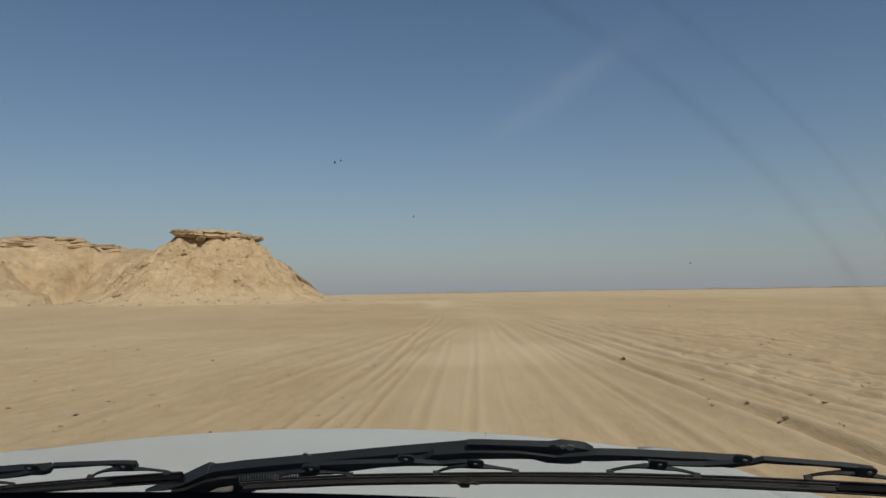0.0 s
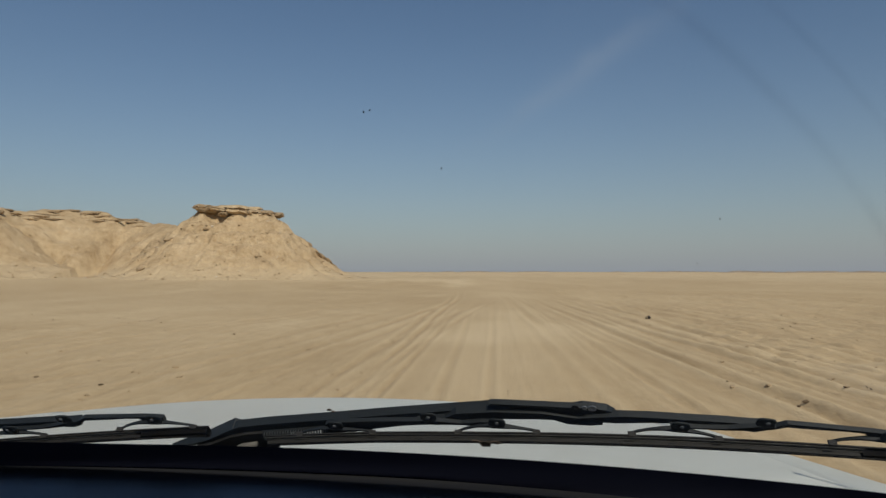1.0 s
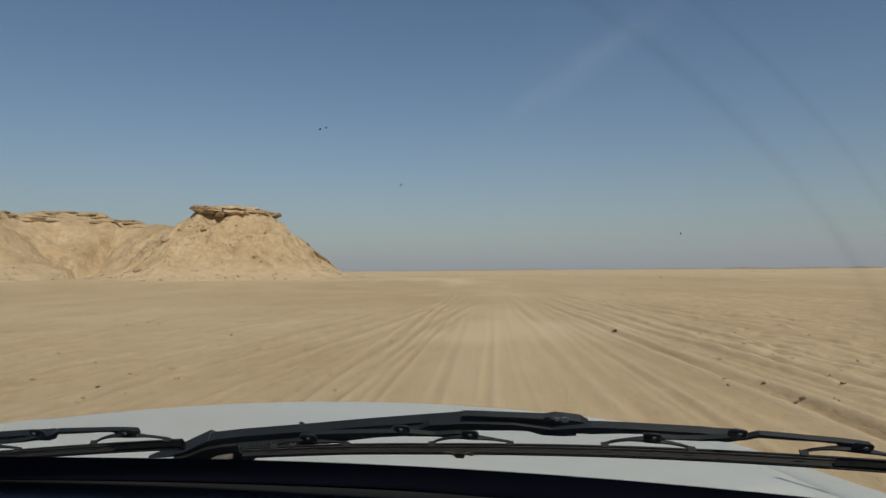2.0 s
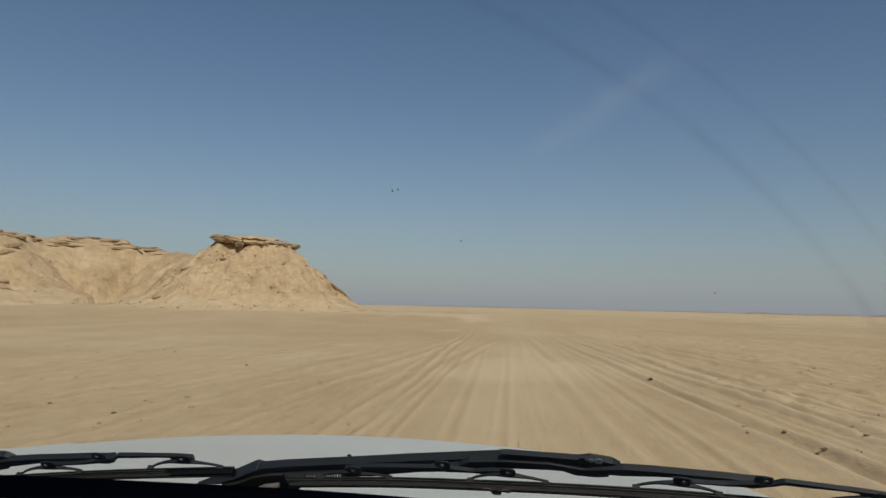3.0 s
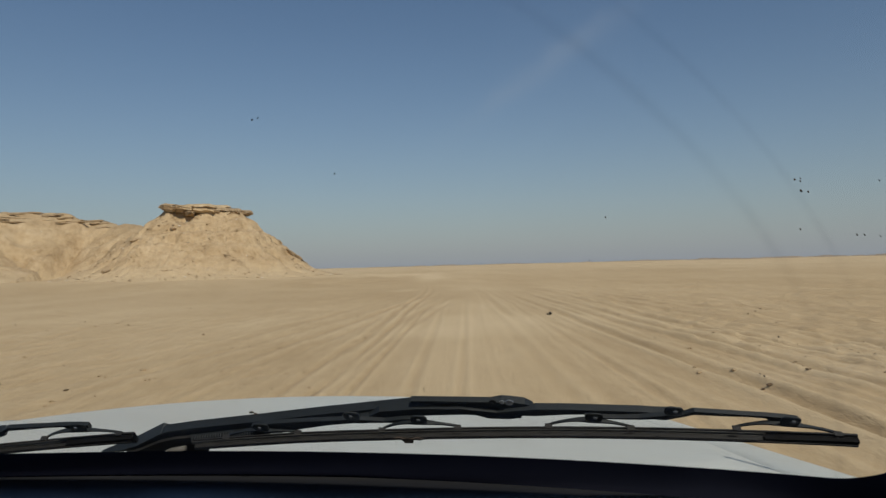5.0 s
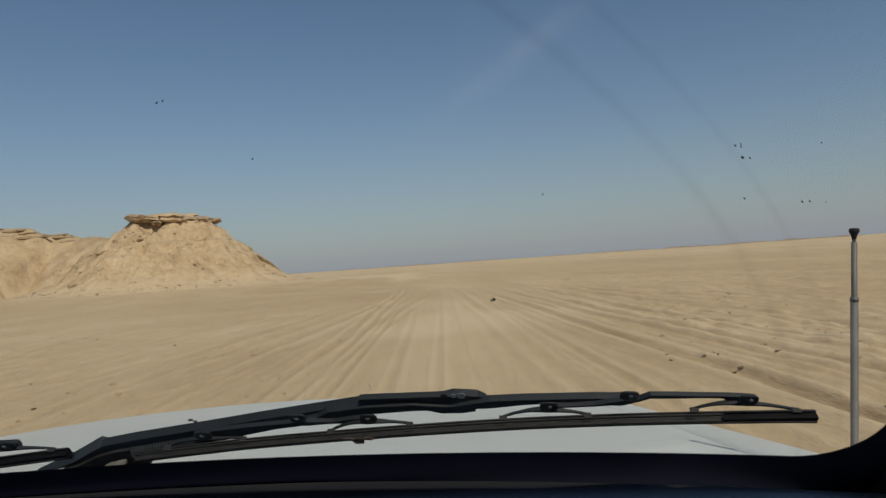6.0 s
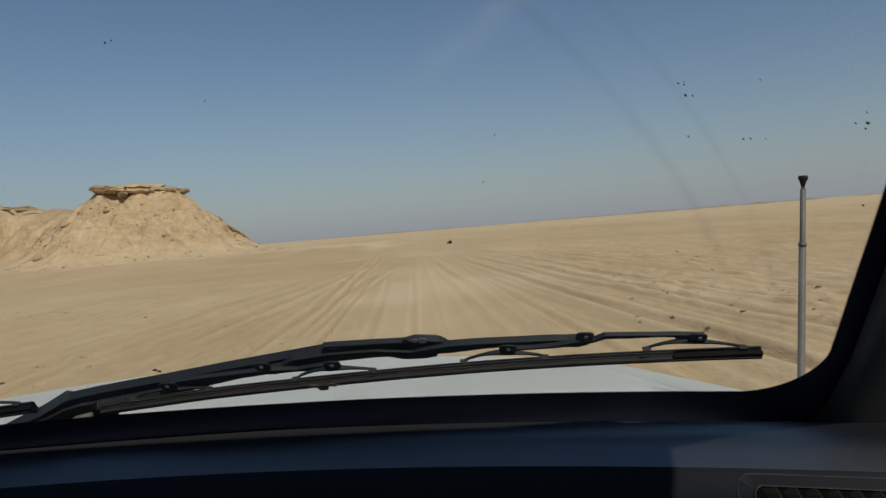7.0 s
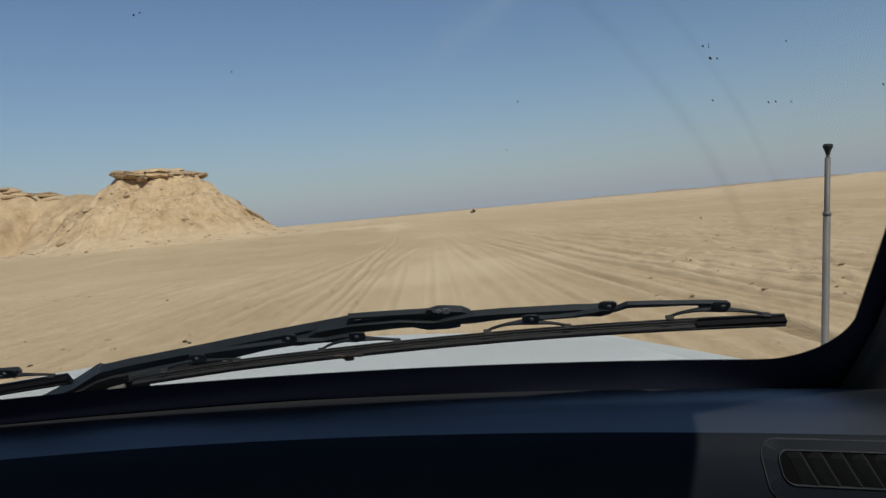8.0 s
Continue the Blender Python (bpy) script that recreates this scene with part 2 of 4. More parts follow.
def film_material():
    """Thin dust on the glass with dull arcs left by the wiper."""
    m = bpy.data.materials.new("windscreen_dust")
    m.use_nodes = True
    nt = m.node_tree
    nt.nodes.clear()
    out = node(m, "ShaderNodeOutputMaterial")
    uv = node(m, "ShaderNodeUVMap")
    sep = node(m, "ShaderNodeSeparateXYZ")
    link(m, uv.outputs[0], sep.inputs[0])

    def op(kind, a, b=None, c=None):
        k = node(m, "ShaderNodeMath")
        k.operation = kind
        for i, v in enumerate((a, b, c)):
            if v is None:
                continue
            if isinstance(v, (int, float)):
                k.inputs[i].default_value = v
            else:
                link(m, v, k.inputs[i])
        return k.outputs[0]

    grain = node(m, "ShaderNodeTexNoise", Scale=14.0, Detail=6.0, Roughness=0.7)
    link(m, uv.outputs[0], grain.inputs["Vector"])
    x, y = op("ADD", sep.outputs[0], 0.25), op("ADD", sep.outputs[1], 0.14)
    r = op("SQRT", op("ADD", op("MULTIPLY", x, x), op("MULTIPLY", y, y)))

    def ring(radius, width):
        d = op("DIVIDE", op("SUBTRACT", r, radius), width)
        return op("POWER", 2.718, op("MULTIPLY", op("MULTIPLY", d, d), -1.0))

    arcs = op("ADD", op("MULTIPLY", ring(0.584, 0.0034), 1.0), op("MULTIPLY", ring(0.609, 0.0022), 0.7))
    dark = op("MULTIPLY", arcs, op("MULTIPLY", op("POWER", grain.outputs["Fac"], 1.5), 0.18))
    pale = op("MULTIPLY", op("POWER", grain.outputs["Fac"], 3.0), 0.05)
    clear = node(m, "ShaderNodeBsdfTransparent")
    tr = node(m, "ShaderNodeBsdfTranslucent")
    tr.inputs["Color"].default_value = (0.75, 0.73, 0.7, 1)
    df = node(m, "ShaderNodeBsdfDiffuse")
    df.inputs["Color"].default_value = (0.12, 0.1, 0.08, 1)
    m1, m2 = node(m, "ShaderNodeMixShader"), node(m, "ShaderNodeMixShader")
    link(m, pale, m1.inputs["Fac"])
    link(m, clear.outputs[0], m1.inputs[1])
    link(m, tr.outputs[0], m1.inputs[2])
    link(m, dark, m2.inputs["Fac"])
    link(m, m1.outputs[0], m2.inputs[1])
    link(m, df.outputs[0], m2.inputs[2])
    link(m, m2.outputs[0], out.inputs["Surface"])
    return m


FILM = film_material()


# ---- building helpers ----
def part(name, bm, mat, parent=None, label="", smooth=False):
    me = bpy.data.meshes.new(name)
    bmesh.ops.recalc_face_normals(bm, faces=bm.faces)
    bm.to_mesh(me)
    bm.free()
    me.materials.append(mat)
    if smooth:
        me.shade_smooth()
    ob = new(name, me)
    if parent:
        ob.parent = parent
    if label:
        ob["label"] = label
    return ob


def sheet(name, P, mat, parent=None, smooth=True, closed=False):
    """One mesh from a grid of points, P[rows, columns, 3]; closed joins the last column to the first."""
    h, w = P.shape[:2]
    i = np.arange(h * w).reshape(h, w)
    a = i if closed is False else np.concatenate([i, i[:, :1]], 1)
    q = np.stack([a[:-1, :-1], a[:-1, 1:], a[1:, 1:], a[1:, :-1]], -1).reshape(-1, 4)
    me = bpy.data.meshes.new(name)
    me.vertices.add(h * w)
    me.vertices.foreach_set("co", P.reshape(-1).astype(np.float32))
    me.loops.add(q.size)
    me.loops.foreach_set("vertex_index", q.reshape(-1).astype(np.int32))
    me.polygons.add(len(q))
    me.polygons.foreach_set("loop_start", np.arange(0, q.size, 4, dtype=np.int32))
    me.update(calc_edges=True)
    me.validate()
    me.materials.append(mat)
    if smooth:
        me.shade_smooth()
    ob = new(name, me)
    if parent:
        ob.parent = parent
    return ob


def prism(sections, cap=True):
    """A bmesh skin over a row of equal rings of points."""
    bm = bmesh.new()
    rings = [[bm.verts.new(p) for p in s] for s in sections]
    n = len(rings[0])
    for a, b in zip(rings, rings[1:]):
        for k in range(n):
            bm.faces.new((a[k], a[(k + 1) % n], b[(k + 1) % n], b[k]))
    if cap:
        bm.faces.new(rings[0])
        bm.faces.new(rings[-1][::-1])
    return bm


def soften(bm, r, seg=1):
    sharp = [e for e in bm.edges if len(e.link_faces) == 2 and e.calc_face_angle(0) > 0.5]
    bmesh.ops.bevel(bm, geom=sharp, offset=r, segments=seg, affect="EDGES", clamp_overlap=True)
    return bm


def tube(points, radii, n=10):
    """A round rod through points."""
    rings = []
    for i, p in enumerate(points):
        p = Vector(p)
        d = (Vector(points[min(i + 1, len(points) - 1)]) - Vector(points[max(i - 1, 0)])).normalized()
        side = d.cross(Vector((0.3, 0.9, 0.2))).normalized()
        up = side.cross(d)
        rings.append([p + radii[i] * (math.cos(2 * math.pi * k / n) * side + math.sin(2 * math.pi * k / n) * up) for k in range(n)])
    return prism(rings)


def box(x0, x1, y0, y1, z0, z1, r=0.0, seg=2):
    bm = prism([[(x0, y, z0), (x1, y, z0), (x1, y, z1), (x0, y, z1)] for y in (y0, y1)])
    return soften(bm, r, seg) if r else bm


TABLES = {}


def lattice(x, y, seed):
    """Smooth random field, about -1 to 1, one bump per unit."""
    if seed not in TABLES:
        TABLES[seed] = np.random.RandomState(seed).rand(256, 256) * 2 - 1
    tab = TABLES[seed]
    xi, yi = np.floor(x).astype(int), np.floor(y).astype(int)
    fx, fy = x - xi, y - yi
    fx, fy = fx * fx * (3 - 2 * fx), fy * fy * (3 - 2 * fy)
    g = lambda a, b: tab[(xi + a) % 256, (yi + b) % 256]
    return (g(0, 0) * (1 - fx) + g(1, 0) * fx) * (1 - fy) + (g(0, 1) * (1 - fx) + g(1, 1) * fx) * fy


def fractal(x, y, seed, octaves=4, gain=0.5):
    return sum(gain ** k * lattice(x * 2 ** k + 7.3 * k, y * 2 ** k + 3.1 * k, seed + k) for k in range(octaves))


# ---- the desert ----
def spot(az, dist):
    return dist * math.sin(radians(az)), dist * math.cos(radians(az))


BX, BY = spot(-21.4, 93.0)                       # middle of the butte's cap
BR = (math.cos(radians(-21.4)), -math.sin(radians(-21.4)))   # to its right as seen from the car
BF = (math.sin(radians(-21.4)), math.cos(radians(-21.4)))    # away from the car


def local(x, y):
    dx, dy = x - BX, y - BY
    return dx * BR[0] + dy * BR[1], dx * BF[0] + dy * BF[1]


def soft_floor(h, s):
    return s * np.logaddexp(0, h / s)


def butte_height(x, y):
    a, b = local(x, y)
    qx, qy = np.abs(a - 0.6) - 2.9, np.abs(b) - 2.4
    d = np.hypot(np.maximum(qx, 0), np.maximum(qy, 0)) + np.minimum(np.maximum(qx, qy), 0) - 1.6
    ang = np.arctan2(b, a)
    gully = 1 - np.abs(lattice(ang * 4.5 + 9, d * 0.10 + 4, 11)) * 2
    gully2 = 1 - np.abs(lattice(ang * 11 + 3, d * 0.22 + 1, 12)) * 2
    w = np.clip(d / 3, 0, 1) * np.clip((14 - d) / 6, 0, 1)
    h = 8.35 - 0.90 * np.maximum(d, 0) + 0.40 * np.clip(-d, 0, 2.4)
    h = h + w * (-0.75 * np.maximum(gully, 0) ** 2 - 0.3 * np.maximum(gully2, 0) ** 2 + 0.35)
    h = h + (0.34 * fractal(x * 0.6, y * 0.6, 21, 4) + 0.13 * np.abs(fractal(x * 1.9, y * 1.9, 22, 3))) * np.clip((d + 1) / 2, 0.2, 1) * np.clip(h / 2, 0.1, 1)
    # strata steps
    h = h + 0.16 * np.sin(h * 4.0 + 1.5 * lattice(x * 0.3, y * 0.3, 31)) * np.clip(h / 3, 0, 1)
    h = h - 1.9 * np.exp(-((a + 1.6) / 1.3) ** 2 - ((b + 4.2) / 1.1) ** 2)     # hollow under the cap
    return soft_floor(h, 1.2) - 0.14


RIDGE = [(-24.2, 99, 7.0), (-25.2, 104, 7.3), (-26.6, 110, 7.9), (-28.5, 113, 9.2), (-31.0, 113, 10.0), (-34.0, 112, 9.9), (-36.8, 110, 9.5), (-38.7, 105.5, 9.6), (-40.6, 110, 9.6),
         (-46.0, 112, 10.0), (-53.0, 116, 10.4), (-62.0, 122, 9.0), (-72.0, 130, 8.0)]


def ridge_height(x, y):
    pts = [(*spot(a, d), h) for a, d, h in RIDGE]
    best = np.full(np.shape(x), 1e9)
    top = np.zeros(np.shape(x))
    along = np.zeros(np.shape(x))
    run = 0.0
    for (x0, y0, h0), (x1, y1, h1) in zip(pts, pts[1:]):
        ex, ey = x1 - x0, y1 - y0
        n = math.hypot(ex, ey)
        t = np.clip(((x - x0) * ex + (y - y0) * ey) / n / n, 0, 1)
        d = np.hypot(x - x0 - t * ex, y - y0 - t * ey)
        near = d < best
        top = np.where(near, h0 + t * (h1 - h0), top)
        along = np.where(near, run + t * n, along)
        best = np.where(near, d, best)
        run += n
    behind = (x * x + y * y) > 112 ** 2
    back = np.where(along < 13, 0.95, 0.25)
    d = np.where(behind, best * back, np.maximum(best - 1.5, 0))
    gully = 1 - np.abs(lattice(along * 0.16, d * 0.05 + 2, 41)) * 2
    gully2 = 1 - np.abs(lattice(along * 0.45, d * 0.12, 42)) * 2
    w = np.clip(d / 4, 0, 1) * np.clip((17 - d) / 8, 0, 1)
    h = top - np.where(d < 9, 0.78 * d, 7.02 + 0.42 * (d - 9))
    h = h + w * (-1.5 * np.maximum(gully, 0) ** 2 - 0.5 * np.maximum(gully2, 0) ** 2 + 0.8)
    h = h + 0.35 * fractal(x * 0.4, y * 0.4, 51, 4)
    h = h + 0.14 * np.sin(h * 3.2 + 1.5 * lattice(x * 0.2, y * 0.2, 52)) * np.clip(h / 4, 0, 1)
    return soft_floor(h, 0.8) - 0.25


def trail(y):
    """How far left the trail has bent at a distance ahead."""
    d = np.maximum(y - 35, 0)
    return -0.0024 * d ** 2 / (1 + 0.0025 * d)


# wheel ruts: place beside the trail 10 m ahead, drift for each metre ahead, depth, width, phase, where it begins and ends
rut_rng = np.random.RandomState(5)
RUTS = []


def rut_pair(off, skew, depth, width, y0, y1, gauge=1.45):
    ph = rut_rng.uniform(0, 99)
    for side in (0, gauge):
        RUTS.append((off + side, skew, depth * rut_rng.uniform(0.7, 1.2), width * rut_rng.uniform(0.85, 1.2), ph, y0, y1))


for k in range(25):           # fan of ruts that joins the trail from the right, a few of them deep
    off = 1.9 + 0.46 * k + rut_rng.uniform(-0.25, 0.25)
    rut_pair(off, -0.018 - 0.0085 * off + rut_rng.uniform(-0.014, 0.014), 0.012 + 0.040 * rut_rng.rand() ** 1.7, rut_rng.uniform(0.065, 0.14), -30, rut_rng.uniform(34, 80))
for k in range(6):           # well-worn middle of the trail
    rut_pair(-2.2 + 0.62 * k + rut_rng.uniform(-0.2, 0.2), rut_rng.uniform(-0.012, 0.012), rut_rng.uniform(0.004, 0.011), rut_rng.uniform(0.05, 0.10), -60, 70)
rut_pair(-2.55, 0.012, 0.030, 0.09, -20, 95, 0.42)
for k in range(13):           # shallow fan from the left
    off = -3.2 - 0.95 * k + rut_rng.uniform(-0.35, 0.35)
    rut_pair(off, 0.02 - 0.016 * off + rut_rng.uniform(-0.02, 0.02), rut_rng.uniform(0.005, 0.018), rut_rng.uniform(0.08, 0.17), -20, rut_rng.uniform(36, 62))
for k in range(20):           # single tracks that cross the plain at a slant
    skew = rut_rng.choice((-1, 1)) * rut_rng.uniform(0.12, 0.9)
    rut_pair(rut_rng.uniform(8, 40), skew, rut_rng.uniform(0.025, 0.05), rut_rng.uniform(0.10, 0.20), rut_rng.uniform(14, 40), rut_rng.uniform(50, 130))
for k in range(10):
    rut_pair(rut_rng.uniform(-26, -8), rut_rng.uniform(-0.4, 0.8), rut_rng.uniform(0.008, 0.018), rut_rng.uniform(0.08, 0.15), 6, rut_rng.uniform(30, 80))


LINE = np.arange(-180.0, 180.0, 1.0)
COURSES = []                 # each rut's line beside the trail and its depth, metre by metre ahead
for off, skew, depth, width, ph, y0, y1 in RUTS:
    wander = off + skew * (LINE - 10) + 0.30 * lattice(LINE * 0.035 + ph, LINE * 0 + ph, 71) + 0.05 * lattice(LINE * 0.22 + ph, LINE * 0 + ph, 73)
    fade = depth * np.clip(0.75 + 0.65 * lattice(LINE * 0.09 + 3 * ph, LINE * 0 + 1, 72), 0.1, 1.4) * np.clip((LINE - y0) / 6, 0, 1) * np.clip((y1 - LINE) / 14, 0, 1)
    COURSES.append((wander, fade, width))


def rut_relief(x, y):
    r = np.hypot(x, y)
    near = np.clip((140 - r) / 90, 0, 1) * np.clip((r - 2.0) / 2, 0, 1)
    sel = near > 0
    ns, ny = (x - trail(y))[sel], y[sel]
    order = np.argsort(ns)
    ns, ny = ns[order], ny[order]
    dig = np.zeros(ns.shape)
    for wander, fade, width in COURSES:
        live = wander[fade > 0]
        if len(live) == 0:
            continue
        i, j = np.searchsorted(ns, (live.min() - 4 * width, live.max() + 4 * width))
        t = ns[i:j] - np.interp(ny[i:j], LINE, wander)
        m = np.abs(t) < 4 * width
        t = t[m]
        dig[i:j][m] += np.interp(ny[i:j][m], LINE, fade) * (-np.exp(-(t / width) ** 2) + 0.75 * np.exp(-((np.abs(t) - 1.9 * width) / (0.8 * width)) ** 2))
    out = np.zeros(x.shape)
    back = np.empty(dig.shape)
    back[order] = dig
    out[sel] = back
    return near * out


def ground_height(x, y):
    r = np.hypot(x, y)
    h = 0.5 * fractal(x * 0.012, y * 0.012, 61, 3) * np.clip((r - 30) / 150, 0, 1)
    a, b = local(x, y)
    h = h + 0.9 * np.exp(-((np.hypot(a / 1.6, b) - 6) / 22) ** 2) * np.clip((r - 45) / 25, 0, 1)      # apron of washed-down sand
    near = np.clip((140 - r) / 90, 0, 1) * np.clip((r - 2.0) / 2, 0, 1)
    s0 = x - trail(y)
    rough = np.clip((np.abs(s0 - 1.0) - 2.0) / 3, 0.12, 1) * np.where(s0 > 0, 1.0, 0.45)
    return h + rut_relief(x, y) + near * rough * (0.055 * fractal(x * 0.8, y * 0.5, 81, 3) + 0.024 * fractal(x * 4, y * 2.2, 82, 2) + 0.014 * lattice(x * 8, y * 3.5, 83) * (r < 60))


azs = np.radians(np.concatenate([np.arange(-180, -52, 4.0), np.arange(-52, 52, 0.16), np.arange(52, 180, 4.0)]))
rads = np.concatenate([[0.2, 1.0, 2.0, 3.0], 3.6 * 1.0095 ** np.arange(0, 715), [3600, 4500]])
gx, gy = rads[:, None] * np.sin(azs)[None], rads[:, None] * np.cos(azs)[None]
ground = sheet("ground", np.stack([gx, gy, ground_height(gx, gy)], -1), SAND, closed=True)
off = gx - trail(gy)
bl, bd = local(gx, gy)
# the term beyond 70 m pales far sand in place of air haze
powder_haze = 0.5 * np.exp(-((off - 0.4) / 2.4) ** 2) * (gy > 0) + 0.7 * np.clip((np.hypot(gx, gy) - 70) / 160, 0, 1) + 0.6 * np.exp(-((np.hypot(bl / 2.4, bd) - 13) / 6) ** 2) + 0.5 * np.clip(fractal(gx * 0.05, gy * 0.11, 95, 3) - 0.1, 0, 1)
rut_tone = np.clip(rut_relief(gx, gy) * 14, -0.25, 0.5)            # loose sand on the berms, with rut highlights and darker troughs painted in
powder_haze = np.clip(rut_tone + powder_haze * (0.65 + 0.5 * fractal(gx * 0.5, gy * 0.15, 96, 3)), 0, 0.9)
ground.data.attributes.new("powder_haze", "FLOAT", "POINT").data.foreach_set("value", powder_haze.reshape(-1).astype(np.float32))
tagged(ground, "pale tan desert sand crossed by many wheel ruts", "ground", kind="structure")


def height_thing(name, x0, x1, y0, y1, step, func, mat, sink):
    xs, ys = np.arange(x0, x1, step), np.arange(y0, y1, step)
    X, Y = np.meshgrid(xs, ys)
    H = func(X, Y)
    keep = H > sink
    base = ground_height(X, Y)
    Z = np.where(keep, base + H, base - 0.6)
    return sheet(name, np.stack([X, Y, Z], -1), mat)


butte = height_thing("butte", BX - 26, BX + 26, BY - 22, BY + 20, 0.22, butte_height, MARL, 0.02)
tagged(butte, "flat-topped tan butte with gullied slopes and overhanging cap", "butte")
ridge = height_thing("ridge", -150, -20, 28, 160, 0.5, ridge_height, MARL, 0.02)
tagged(ridge, "long eroded tan ridge with dark ledges along its crest", "ridge")


def slab(name, x, y, z, rx, ry, thick, seed, mat, parent=None, tilt=(0, 0), turn=0.0, layers=4, wave=1.0):
    """A broken plate of rock in uneven layers."""
    rng = random.Random(seed)
    n = 26
    base = [1 + 0.22 * math.sin(2 * math.pi * k / n * 2 + rng.random()) + rng.uniform(-0.2, 0.16) for k in range(n)]
    rings = []
    for j in range(layers * 2):
        lay, up = j // 2, j % 2
        zz = thick * ((lay + (0.06 if up == 0 else 0.94)) / layers)
        k0 = 0.80 + 0.20 * rng.random() if j not in (0, layers * 2 - 1) else 0.78
        rings.append([Vector((rx * base[k] * k0 * math.cos(2 * math.pi * k / n) + rng.uniform(-1, 1) * 0.03 * rx,
                              ry * base[k] * k0 * math.sin(2 * math.pi * k / n) + rng.uniform(-1, 1) * 0.03 * ry,
                              zz + wave * thick * (0.10 * math.sin(2 * math.pi * k / n * 3 + seed) + rng.uniform(-0.12, 0.12))) ) for k in range(n)])
    bm = prism(rings, cap=False)
    for ring, z_mid, flip in ((0, -0.02, False), (-1, 1.06, True)):
        bm.verts.ensure_lookup_table()
        start = 0 if ring == 0 else (len(rings) - 1) * n
        c = bm.verts.new((0, 0, thick * z_mid))
        bm.verts.ensure_lookup_table()
        for k in range(n):
            bm.faces.new((bm.verts[start + k], bm.verts[start + (k + 1) % n], c))
    bm.transform(pose(x, y, z, tilt[0], tilt[1], turn))
    return part(name, bm, mat, parent)


def butte_spot(a, b):
    return BX + a * BR[0] + b * BF[0], BY + a * BR[1] + b * BF[1]


# cap rock, in plates that overhang the slope
for k, (a, b, z, rx, ry, th, tx, ty) in enumerate([(-2.4, -2.4, 8.70, 2.0, 2.4, 0.85, 0, 6), (-0.8, -1.6, 8.75, 2.6, 3.0, 0.80, 5, 3), (-3.1, -2.9, 9.20, 1.3, 1.3, 0.40, 2, 3),
                                                   (1.4, -1.9, 8.40, 2.7, 3.0, 0.95, 4, 1), (3.6, -2.2, 8.2, 2.6, 2.6, 0.7, 3, -2), (5.1, -1.7, 8.15, 2.0, 2.0, 0.60, 0, -1), (5.3, -2.2, 8.4, 1.2, 1.1, 0.3, 3, -1),
                                                   (2.0, 1.6, 8.3, 3.5, 2.4, 0.8, -2, 0), (-1.0, 2.0, 8.5, 2.9, 2.2, 0.9, -2, 2), (4.3, -3.4, 8.1, 1.3, 0.9, 0.45, 5, 4), (-0.9, -3.7, 8.2, 1.1, 0.7, 0.45, 12, 3), (2.0, -3.9, 8.15, 1.2, 0.7, 0.35, 8, 2)]):
    x, y = butte_spot(a, b)
    z += 0.55 if a > 1 else 0.25
    slab("cap_slab", x, y, z, rx, ry, th, 100 + k, MARL if k in (1, 3, 7, 8) else ROCK, butte, (tx + 2.5 * math.sin(3 * k), ty + 2.5 * math.cos(5 * k)), 21.4 + 9 * k)

# ledges along the ridge
rr = random.Random(8)
LEDGES = []
for k in range(64):
    q = rr.uniform(2.6, len(RIDGE) - 3.2)
    i = int(q)
    az = RIDGE[i][0] + (q - i) * (RIDGE[i + 1][0] - RIDGE[i][0])
    dist = RIDGE[i][1] + (q - i) * (RIDGE[i + 1][1] - RIDGE[i][1]) - rr.choice((0.8, 1.5, 2.2, 3.0, 3.8))
    LEDGES.append((az, *spot(az, dist)))
_, ex, ey = np.array(LEDGES).T
for k, ((az, x, y), z) in enumerate(zip(LEDGES, ridge_height(ex, ey) + ground_height(ex, ey))):
    slab("ledge", x, y, z - 0.22, rr.uniform(0.5, 2.2), rr.uniform(0.4, 0.7), rr.uniform(0.16, 0.30), 300 + k, ROCK if k % 3 else MARL, ridge, (rr.uniform(-4, 8), rr.uniform(-4, 4)), -az + rr.uniform(-25, 25), 3)

# crumbling dark outcrop on the ridge's spur
OUTCROP = [(rr.uniform(-40.6, -37.6), rr.uniform(94.5, 104.0)) for k in range(26)]
ex, ey = np.array([spot(az, d) for az, d in OUTCROP]).T
for k, ((az, d), x, y, z) in enumerate(zip(OUTCROP, ex, ey, ridge_height(ex, ey) + ground_height(ex, ey))):
    slab("outcrop", x, y, z - 0.25, rr.uniform(0.35, 1.1), rr.uniform(0.3, 0.6), rr.uniform(0.3, 0.6), 700 + k, ROCK, ridge, (rr.uniform(-5, 25), rr.uniform(-10, 10)), -az + rr.uniform(-30, 30), 3)

